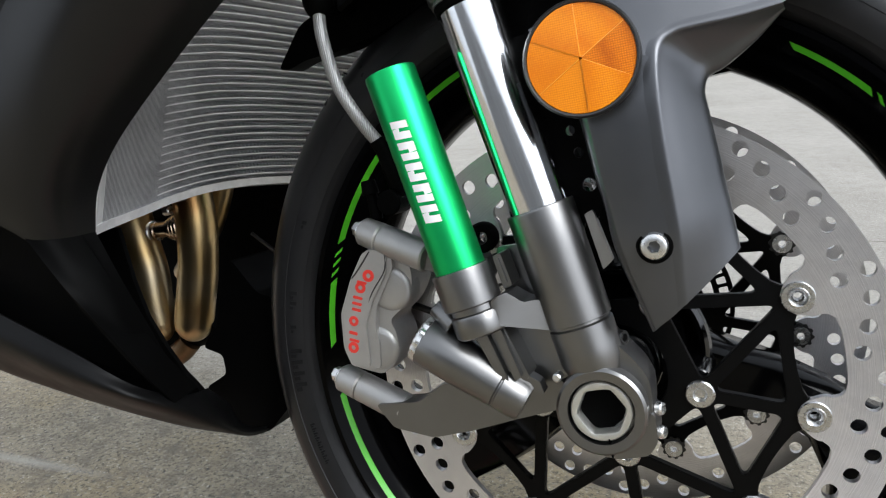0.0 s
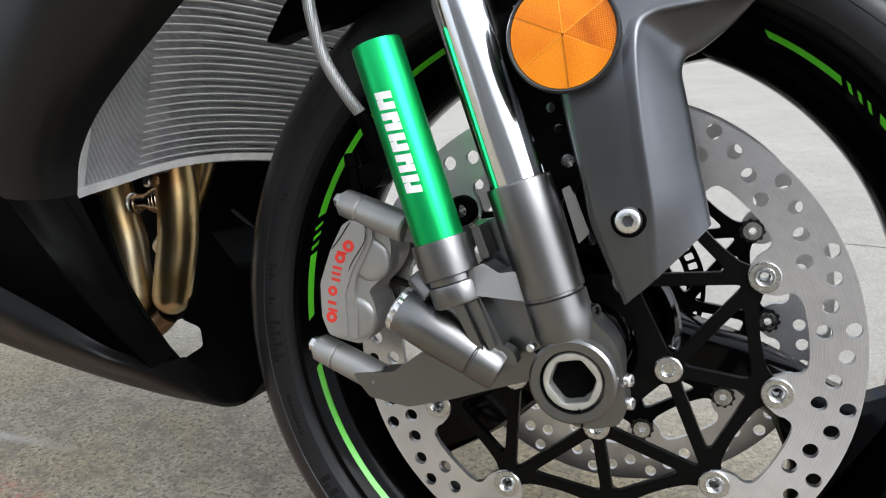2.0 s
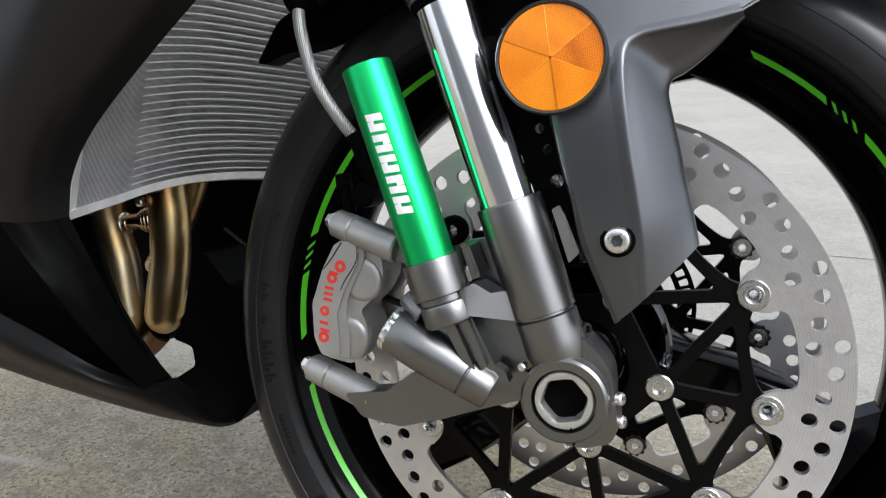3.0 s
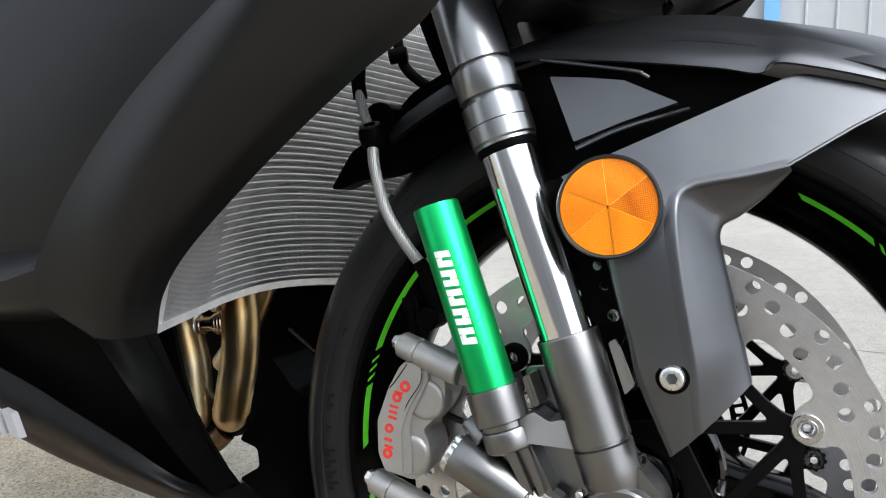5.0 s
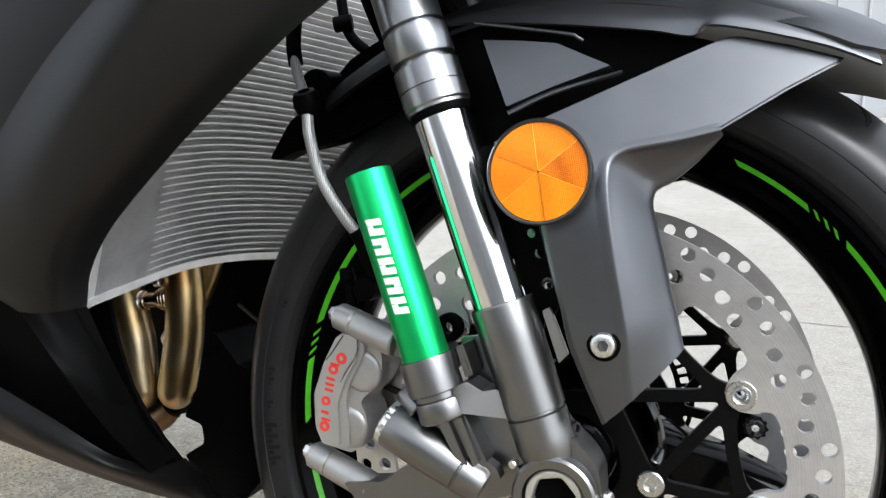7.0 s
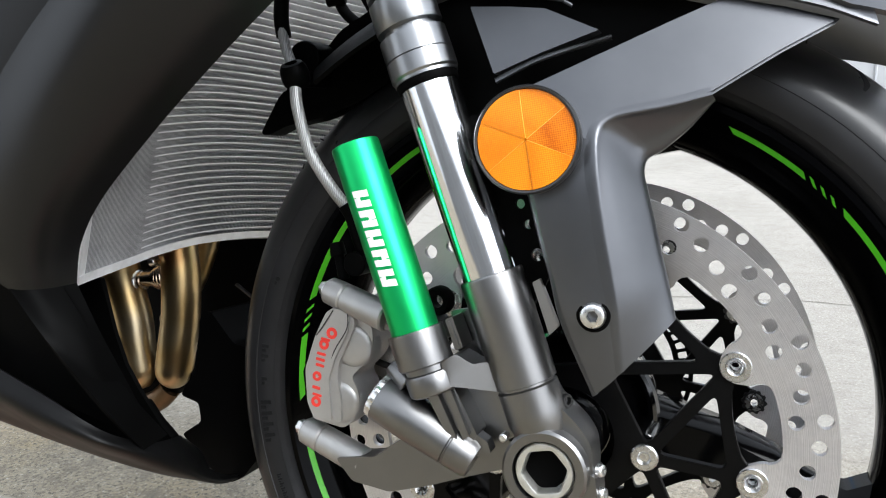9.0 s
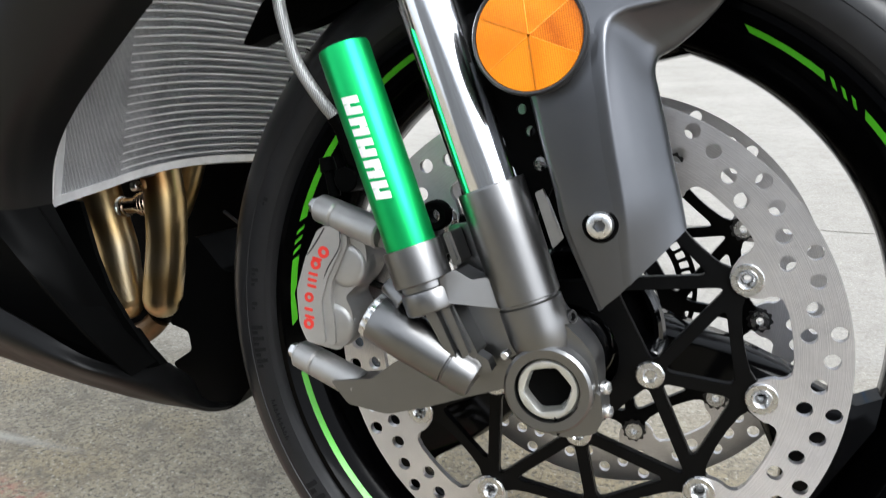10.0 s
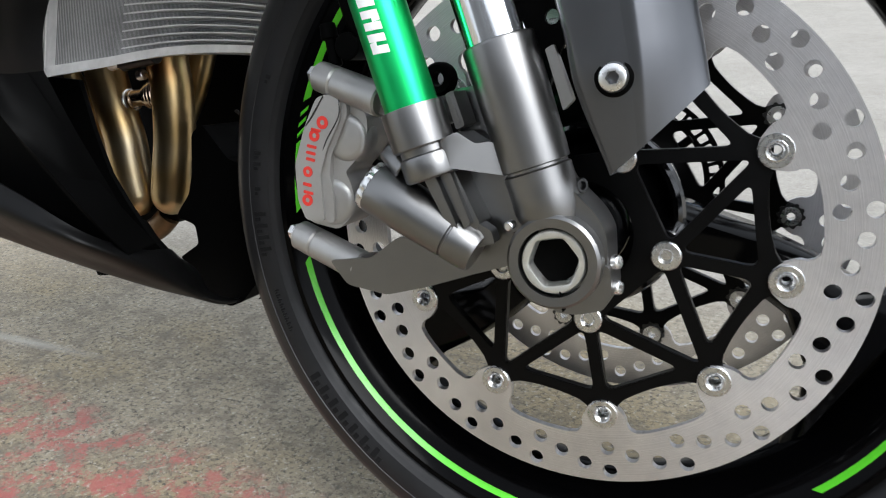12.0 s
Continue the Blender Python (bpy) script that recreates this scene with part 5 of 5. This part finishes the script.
# ---- exhaust headers ----
def make_exhaust():
    ex = part("exhaust_header", tube([(-0.4640, 0.100, 0.240), (-0.4623, 0.100, 0.2010), (-0.4612, 0.100, 0.1750), (-0.4599, 0.100, 0.1535), (-0.4579, 0.100, 0.1319), (-0.4560, 0.101, 0.1046), (-0.4577, 0.101, 0.0775), (-0.4590, 0.102, 0.0520)], 0.0190, 36, 72), M_EXHAUST, bike, "heat-tinted gold stainless exhaust header")
    part("pipe", tube([(-0.3800, 0.100, 0.240), (-0.3826, 0.100, 0.1868), (-0.3843, 0.100, 0.1621), (-0.3853, 0.100, 0.1420), (-0.3890, 0.100, 0.1220), (-0.3962, 0.101, 0.0970), (-0.4057, 0.101, 0.0716), (-0.4150, 0.102, 0.0490)], 0.0188, 36, 72), M_EXHAUST, ex)
    part("pipe", tube([(-0.3700, 0.160, 0.225), (-0.3808, 0.160, 0.1932), (-0.3925, 0.160, 0.1765), (-0.4058, 0.160, 0.1541), (-0.4232, 0.161, 0.1316), (-0.4480, 0.168, 0.1130), (-0.4900, 0.190, 0.0900)], 0.0125, 24, 48), M_EXHAUST, ex)
    part("pipe", tube([(-0.5140, 0.100, 0.235), (-0.5080, 0.100, 0.1840), (-0.5040, 0.102, 0.1620), (-0.5020, 0.108, 0.1300), (-0.5000, 0.130, 0.0750)], 0.0090, 24, 36), M_EXHAUST, ex)
    # the pipes turn under at their feet
    for foot, d, r in (((-0.4590, 0.102, 0.0525), (-0.06, 0.05, -1.0), 0.0190), ((-0.4148, 0.102, 0.0496), (-0.38, 0.06, -1.0), 0.0188)):
        part("bend", lathe([(r * math.cos(radians(a)), 1.1 * r * math.sin(radians(a))) for a in range(0, 91, 9)], foot, d, 36), M_EXHAUST, ex)
    # black shell stands in for the shade that swallows the pipe feet
    part("collector", tube([(-0.3980, 0.1240, 0.0460), (-0.4180, 0.1235, 0.0420), (-0.4500, 0.1235, 0.0380), (-0.5800, 0.1250, 0.0330)], 0.0200, 32, 24), M_BLACKPLASTIC, ex, "black collector shell standing in for shade below the pipes")
    part("elbow", tube([(-0.4340, 0.1120, 0.0280), (-0.4480, 0.1100, 0.0180), (-0.4700, 0.1100, 0.0130), (-0.5400, 0.1150, 0.0110)], 0.0115, 24, 24), M_SHADEDBROWN, ex, "brown elbow with the shade under the pipes in its colour")
    part("balance_tube", rod((-0.4570, 0.103, 0.1430), (-0.3970, 0.103, 0.1400), 0.0080, None, 32), M_STRAW, ex, "straw-coloured crossover tube")
    for x, r, m in ((-0.4410, 0.0108, M_STEEL), (-0.4360, 0.0094, M_STRAW), (-0.4180, 0.0100, M_STRAW), (-0.4135, 0.0122, M_STRAW), (-0.4085, 0.0138, M_STRAW), (-0.4035, 0.0150, M_STRAW), (-0.3985, 0.0156, M_EXHAUST)):
        part("weld_collar", rod((x - 0.0020, 0.103, 0.1412), (x + 0.0020, 0.103, 0.1410), r, None, 32), m, ex)
    part("clamp", rod((-0.412, 0.075, 0.172), (-0.372, 0.075, 0.172), 0.0085, None, 24), M_DARKMETAL, ex, "dark steel hose clamp")
    part("clamp_screw", rod((-0.424, 0.072, 0.172), (-0.412, 0.072, 0.172), 0.0060, None, 18), M_STEEL, ex)
    part("clamp_screw", rod((-0.402, 0.080, 0.158), (-0.394, 0.080, 0.158), 0.0045, None, 18), M_STEEL, ex)


make_exhaust()


# ---- bodywork ----
def make_fairing():
    # main side panel: swept edge ahead, convex face, rolled rear edge
    rear = [(-0.1100, -0.1480, 0.3820), (-0.1607, -0.1500, 0.3487), (-0.2060, -0.1510, 0.3245), (-0.2450, -0.1510, 0.3020), (-0.2860, -0.1505, 0.2725), (-0.3260, -0.1500, 0.2360), (-0.3580, -0.1460, 0.1930), (-0.3340, -0.1240, 0.1540), (-0.3130, -0.1190, 0.1100), (-0.2920, -0.1060, 0.0620), (-0.2930, -0.0760, 0.0230)]
    cols = [
        [(0.0100, -0.0700, 0.4200), (-0.0560, -0.0880, 0.3320), (-0.1120, -0.0960, 0.2990), (-0.1600, -0.0960, 0.2740), (-0.2135, -0.0960, 0.2430), (-0.2695, -0.0960, 0.2060), (-0.2995, -0.0930, 0.1780), (-0.3130, -0.0900, 0.1500), (-0.3020, -0.0870, 0.1110), (-0.3010, -0.0700, 0.0660), (-0.3110, -0.0480, 0.0300)],
        [(-0.0200, -0.1000, 0.4200), (-0.0670, -0.1180, 0.3490), (-0.1200, -0.1240, 0.3090), (-0.1670, -0.1250, 0.2790), (-0.2200, -0.1250, 0.2450), (-0.2725, -0.1240, 0.2050), (-0.3030, -0.1160, 0.1750), (-0.3180, -0.1070, 0.1495), (-0.3030, -0.1010, 0.1080), (-0.3000, -0.0840, 0.0620), (-0.3060, -0.0570, 0.0260)],
        [(-0.0700, -0.1450, 0.4300), (-0.1080, -0.1500, 0.3620), (-0.1600, -0.1510, 0.3170), (-0.2030, -0.1505, 0.2840), (-0.2480, -0.1485, 0.2470), (-0.2880, -0.1440, 0.2060), (-0.3130, -0.1340, 0.1760), (-0.3230, -0.1190, 0.1510), (-0.3080, -0.1110, 0.1080), (-0.2980, -0.0950, 0.0610), (-0.3010, -0.0660, 0.0240)],
        rear]
    side = part("side_fairing", loft([c[:8] for c in cols], 52, 28, 0.0025), M_FAIRING, bike, "satin black swept side fairing panel", sharp=70)
    part("lower_strut", loft([c[7:] for c in cols], 20, 20, 0.0025), M_BLACKPLASTIC, side, "matt black lower fairing strut", sharp=70)
    part("panel_return", loft([rear, [(x - 0.004, y + 0.030, z + 0.002) for x, y, z in rear]], 66, 4, 0.002), M_BLACKPLASTIC, side, sharp=70)
    # panel behind the rolled edge
    part("upper_panel", loft([[(-0.080, -0.090, 0.440), (-0.170, -0.095, 0.345), (-0.280, -0.095, 0.260), (-0.345, -0.092, 0.205), (-0.380, -0.088, 0.165)],
                              [(-0.200, -0.108, 0.460), (-0.280, -0.112, 0.370), (-0.370, -0.111, 0.290), (-0.430, -0.107, 0.230), (-0.470, -0.100, 0.170)],
                              [(-0.400, -0.118, 0.480), (-0.460, -0.124, 0.390), (-0.540, -0.125, 0.300), (-0.590, -0.122, 0.240), (-0.620, -0.118, 0.170)]], 20, 14, 0.0025), M_FAIRING, side)
    part("rolled_edge", tube([(x, y + 0.0006, z) for x, y, z in rear[:7]], 0.0017, 10, 60), M_FAIRING, side)
    # ledge at the foot of the side panel, facing up
    part("ledge", loft([[(-0.3480, -0.1495, 0.2060), (-0.4200, -0.1500, 0.2020), (-0.6200, -0.1500, 0.2200)], [(-0.3520, -0.1300, 0.2190), (-0.4200, -0.1280, 0.2170), (-0.6200, -0.1350, 0.2340)], [(-0.3600, -0.0900, 0.2300), (-0.4200, -0.0900, 0.2290), (-0.6200, -0.1000, 0.2450)]], 14, 8, 0.002), M_FAIRING, side)
    part("ledge_skirt", loft([[(-0.3480, -0.1497, 0.2058), (-0.4200, -0.1502, 0.2018), (-0.6200, -0.1502, 0.2198)], [(-0.3460, -0.1440, 0.1900), (-0.4200, -0.1420, 0.1840), (-0.6200, -0.1420, 0.2080)], [(-0.3400, -0.1260, 0.1720), (-0.4200, -0.1180, 0.1720), (-0.6200, -0.1180, 0.2020)]], 14, 8, 0.002), M_FAIRING, side)
    # recessed lower panel and the belly pan with its ridge
    part("recess_panel", loft([[(-0.318, -0.1020, 0.162), (-0.400, -0.1050, 0.180), (-0.640, -0.1150, 0.245)], [(-0.300, -0.0950, 0.110), (-0.390, -0.0980, 0.125), (-0.640, -0.1050, 0.220)], [(-0.302, -0.0820, 0.040), (-0.380, -0.0920, 0.080), (-0.640, -0.1000, 0.190)]], 20, 12, 0.002), M_BLACKPLASTIC, side)
    part("belly_pan", loft([
        [(-0.640, -0.1200, 0.2350), (-0.4400, -0.1150, 0.1350), (-0.3850, -0.1130, 0.1040), (-0.3350, -0.1100, 0.0740), (-0.3000, -0.0980, 0.0440), (-0.2970, -0.0600, 0.0240), (-0.3100, -0.0200, 0.0160), (-0.3450, 0.0200, 0.0050)],
        [(-0.640, -0.1280, 0.2150), (-0.4450, -0.1200, 0.1170), (-0.3920, -0.1180, 0.0895), (-0.3450, -0.1150, 0.0620), (-0.3000, -0.1050, 0.0380), (-0.2900, -0.0660, 0.0150), (-0.3020, -0.0220, 0.0000), (-0.3350, 0.0300, -0.0120)],
        [(-0.640, -0.1150, 0.1850), (-0.4500, -0.1050, 0.0920), (-0.4000, -0.1000, 0.0660), (-0.3520, -0.0920, 0.0400), (-0.3100, -0.0750, 0.0160), (-0.2980, -0.0420, -0.0060), (-0.3060, -0.0050, -0.0220), (-0.3300, 0.0350, -0.0320)],
        [(-0.640, -0.0850, 0.1500), (-0.4700, -0.0720, 0.0640), (-0.4120, -0.0650, 0.0370), (-0.3600, -0.0500, 0.0105), (-0.3260, -0.0300, -0.0110), (-0.3180, 0.0000, -0.0280), (-0.3180, 0.0300, -0.0425), (-0.3220, 0.0600, -0.0470)],
        [(-0.640, 0.0000, 0.1200), (-0.4800, 0.0100, 0.0350), (-0.4200, 0.0150, 0.0080), (-0.3750, 0.0250, -0.0150), (-0.3450, 0.0350, -0.0320), (-0.3350, 0.0450, -0.0420), (-0.3300, 0.0600, -0.0480), (-0.3280, 0.0750, -0.0480)]], 44, 28, 0.0025), M_BELLY, side)
    # nose of the belly pan, dark, between the tyre and the opening
    part("belly_nose", plate([rounded([(-0.3050, 0.0740), (-0.3250, 0.1060), (-0.3380, 0.1000), (-0.3460, 0.0680), (-0.3550, 0.0490), (-0.3690, 0.0370), (-0.3737, 0.0310), (-0.3552, 0.0224), (-0.3557, 0.0050), (-0.380, -0.0055), (-0.360, -0.0330), (-0.345, -0.0480), (-0.335, -0.0530), (-0.320, -0.0490), (-0.305, -0.0360), (-0.260, 0.0000), (-0.270, 0.060)], 0.004)], 0.060, 0.120, 0.003), M_BLACKPLASTIC, side)
    # inner keel of the belly pan under the header pipes
    part("keel", plate([rounded([(-0.3920, 0.0340), (-0.3820, 0.0165), (-0.3715, 0.0040), (-0.3600, -0.0120), (-0.4600, -0.0120), (-0.4600, 0.0340)], 0.003, 2)], 0.036, 0.043, 0.0015), M_BLACKPLASTIC, side)
    part("far_cover", plate([[(-0.300, 0.260), (-0.300, 0.060), (-0.345, 0.020), (-0.395, 0.020), (-0.420, 0.045), (-0.520, 0.030), (-0.640, 0.020), (-0.640, 0.260)]], 0.222, 0.226), M_BLACKPLASTIC, side)
    # strip of pale print near the rear of the belly pan
    for k in range(2):
        x = -0.4520 + 0.0180 * k
        part("print_block", plate([[(x, 0.1130 - 0.004 * k), (x + 0.010, 0.1090 - 0.004 * k), (x + 0.016, 0.0900 - 0.004 * k), (x + 0.006, 0.0940 - 0.004 * k)]], -0.1290, -0.1230), M_GREYPRINT, side)
    part("far_fairing", loft([[(-0.10, 0.290, 0.400), (-0.28, 0.290, 0.240), (-0.34, 0.270, 0.120), (-0.34, 0.180, 0.010)], [(-0.45, 0.300, 0.450), (-0.52, 0.300, 0.320), (-0.53, 0.290, 0.200), (-0.50, 0.240, 0.080)]], 16, 6, 0.003), M_FAIRING, side)

    # underside of the nose above the wheel
    part("nose_cowl", loft([[(-0.120, -0.130, 0.420), (-0.040, -0.120, 0.352), (0.040, -0.105, 0.340), (0.120, -0.080, 0.364), (0.300, -0.040, 0.530)],
                            [(-0.120, 0.000, 0.430), (-0.040, 0.000, 0.380), (0.050, 0.000, 0.338), (0.100, 0.010, 0.362), (0.330, 0.020, 0.510)],
                            [(-0.100, 0.070, 0.420), (-0.020, 0.070, 0.365), (0.055, 0.070, 0.337), (0.090, 0.070, 0.356), (0.340, 0.070, 0.505)],
                            [(-0.120, 0.140, 0.430), (-0.040, 0.140, 0.375), (0.050, 0.145, 0.335), (0.083, 0.150, 0.353), (0.330, 0.130, 0.505)],
                            [(-0.120, 0.280, 0.360), (-0.040, 0.285, 0.310), (0.040, 0.275, 0.306), (0.105, 0.250, 0.350), (0.300, 0.180, 0.530)]], 28, 24, 0.003), M_BLACKPLASTIC, side)
    # closed inner skin behind the panel seam
    part("inner_skin", plate([[(-0.360, 0.150), (-0.356, 0.107), (-0.350, 0.0776), (-0.339, 0.0532), (-0.324, 0.0269), (-0.315, 0.015), (-0.330, 0.000), (-0.480, 0.060), (-0.640, 0.140), (-0.640, 0.220)]], -0.022, -0.018), M_BLACKPLASTIC, side)


make_fairing()


def make_engine():
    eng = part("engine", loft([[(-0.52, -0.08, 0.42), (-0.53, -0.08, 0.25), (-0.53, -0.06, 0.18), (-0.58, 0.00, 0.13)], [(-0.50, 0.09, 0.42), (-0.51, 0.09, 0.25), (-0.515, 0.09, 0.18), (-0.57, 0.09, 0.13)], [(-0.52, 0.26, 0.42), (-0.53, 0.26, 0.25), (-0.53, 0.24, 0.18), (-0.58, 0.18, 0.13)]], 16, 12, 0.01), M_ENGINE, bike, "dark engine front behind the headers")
    part("stay_rod", rod((-0.40, 0.20, 0.12), (-0.33, 0.22, 0.04), 0.002, None, 8), M_DARKMETAL, eng)
    return eng


make_engine()


# ---- brake hose and brackets ----
def make_hose():
    hose = part("brake_hose", tube([(-0.1450, -0.0300, 0.2620), (-0.1450, -0.0320, 0.2450), (-0.1420, -0.0300, 0.2150), (-0.1320, -0.0270, 0.1890), (-0.1230, -0.0240, 0.1720), (-0.1210, -0.0220, 0.1660)], 0.0042, 16, 40), M_HOSE, bike, "braided grey front brake hose in black clips")
    part("upper_hose", tube([(-0.1480, -0.0220, 0.2700), (-0.1570, -0.0150, 0.2950), (-0.1590, -0.0100, 0.3200), (-0.1550, 0.0000, 0.3600)], 0.0038, 14, 24), M_HOSE, hose)
    part("sleeve", tube([(-0.1595, -0.0110, 0.3020), (-0.1590, -0.0100, 0.3200), (-0.1550, 0.0000, 0.3600)], 0.0055, 14, 16), M_BLACKPLASTIC, hose)
    part("ferrule", tube([(-0.1245, -0.0245, 0.1750), (-0.1215, -0.0225, 0.1660), (-0.1195, -0.0215, 0.1520), (-0.1180, -0.0180, 0.1360)], 0.0052, 16, 16), M_BLACKPLASTIC, hose)
    part("clip", lathe([(0.0045, -0.0092), (0.0076, -0.0086), (0.0095, -0.0050), (0.0102, 0.0), (0.0095, 0.0050), (0.0076, 0.0086), (0.0045, 0.0092)], (-0.1450, -0.0280, 0.2690), (0.1, -0.5, 0.9), 28), M_BLACKPLASTIC, hose)
    part("far_hose", tube([(-0.1930, 0.1540, 0.4300), (-0.1960, 0.1540, 0.3900), (-0.1900, 0.1530, 0.3600), (-0.1600, 0.1500, 0.3300), (-0.1450, 0.1450, 0.3200)], 0.0052, 14, 28), M_BLACKPLASTIC, hose)
    part("far_clip", rod((-0.2030, 0.1450, 0.3740), (-0.1860, 0.1500, 0.3740), 0.0075, None, 20), M_BLACKPLASTIC, hose)
    # bracket on the lower fork yoke that carries the hose
    br = part("hose_bracket", plate([rounded([(-0.2140, 0.2430), (-0.2050, 0.2410), (-0.1900, 0.2450), (-0.1600, 0.2450), (-0.1250, 0.2500), (-0.0650, 0.2700), (-0.0500, 0.3050), (-0.0900, 0.3180), (-0.1300, 0.3050), (-0.1500, 0.2900), (-0.1750, 0.2750), (-0.1900, 0.2700)], 0.006)], 0.020, 0.040, 0.003), M_BLACKPLASTIC, bike, "black plastic hose bracket behind the fork")
    part("bracket_boss", rod((-0.1500, -0.0050, 0.2850), (-0.1500, 0.0300, 0.2850), 0.0130, 0.0150, 24), M_BLACKPLASTIC, br)
    part("bracket_ear", rod((-0.1480, -0.0320, 0.2680), (-0.1480, 0.0300, 0.2720), 0.0060, None, 16), M_BLACKPLASTIC, br)
    part("inner_guard", loft([[(-0.12, 0.00, 0.42), (-0.10, 0.00, 0.33), (-0.09, 0.00, 0.30)], [(-0.10, 0.07, 0.42), (-0.08, 0.07, 0.35), (-0.06, 0.07, 0.335)], [(-0.10, 0.16, 0.42), (-0.08, 0.16, 0.35), (-0.06, 0.16, 0.32)]], 12, 8, 0.004), M_BLACKPLASTIC, br)


make_hose()


def make_far_fork():
    def pt(z):
        return fork_at(z, 0.0035, 2 * MID - FY)
    far = part("far_fork_leg", lathe([(0.0, 0.0), (0.022, 0.0), (0.022, 0.115), (0.018, 0.116), (0.018, 0.246), (0.021, 0.247), (0.020, 0.52), (0.0, 0.52)], pt(0), FD, 40), M_CAST, bike, "matching grey fork leg across the wheel")
    part("far_reservoir", lathe([(0.0, 0.09), (0.0152, 0.09), (0.0152, 0.21), (0.0, 0.21)], fork_at(0, CX, 2 * MID - CY), FD, 32), M_GREEN, far, "green anodised damper canister")
    part("lower_yoke", plate([rounded([(-0.11, 0.40), (-0.03, 0.40), (-0.02, 0.43), (-0.11, 0.44)], 0.006)], -0.08, 0.22, 0.003), M_BLACKPLASTIC, far)


make_far_fork()
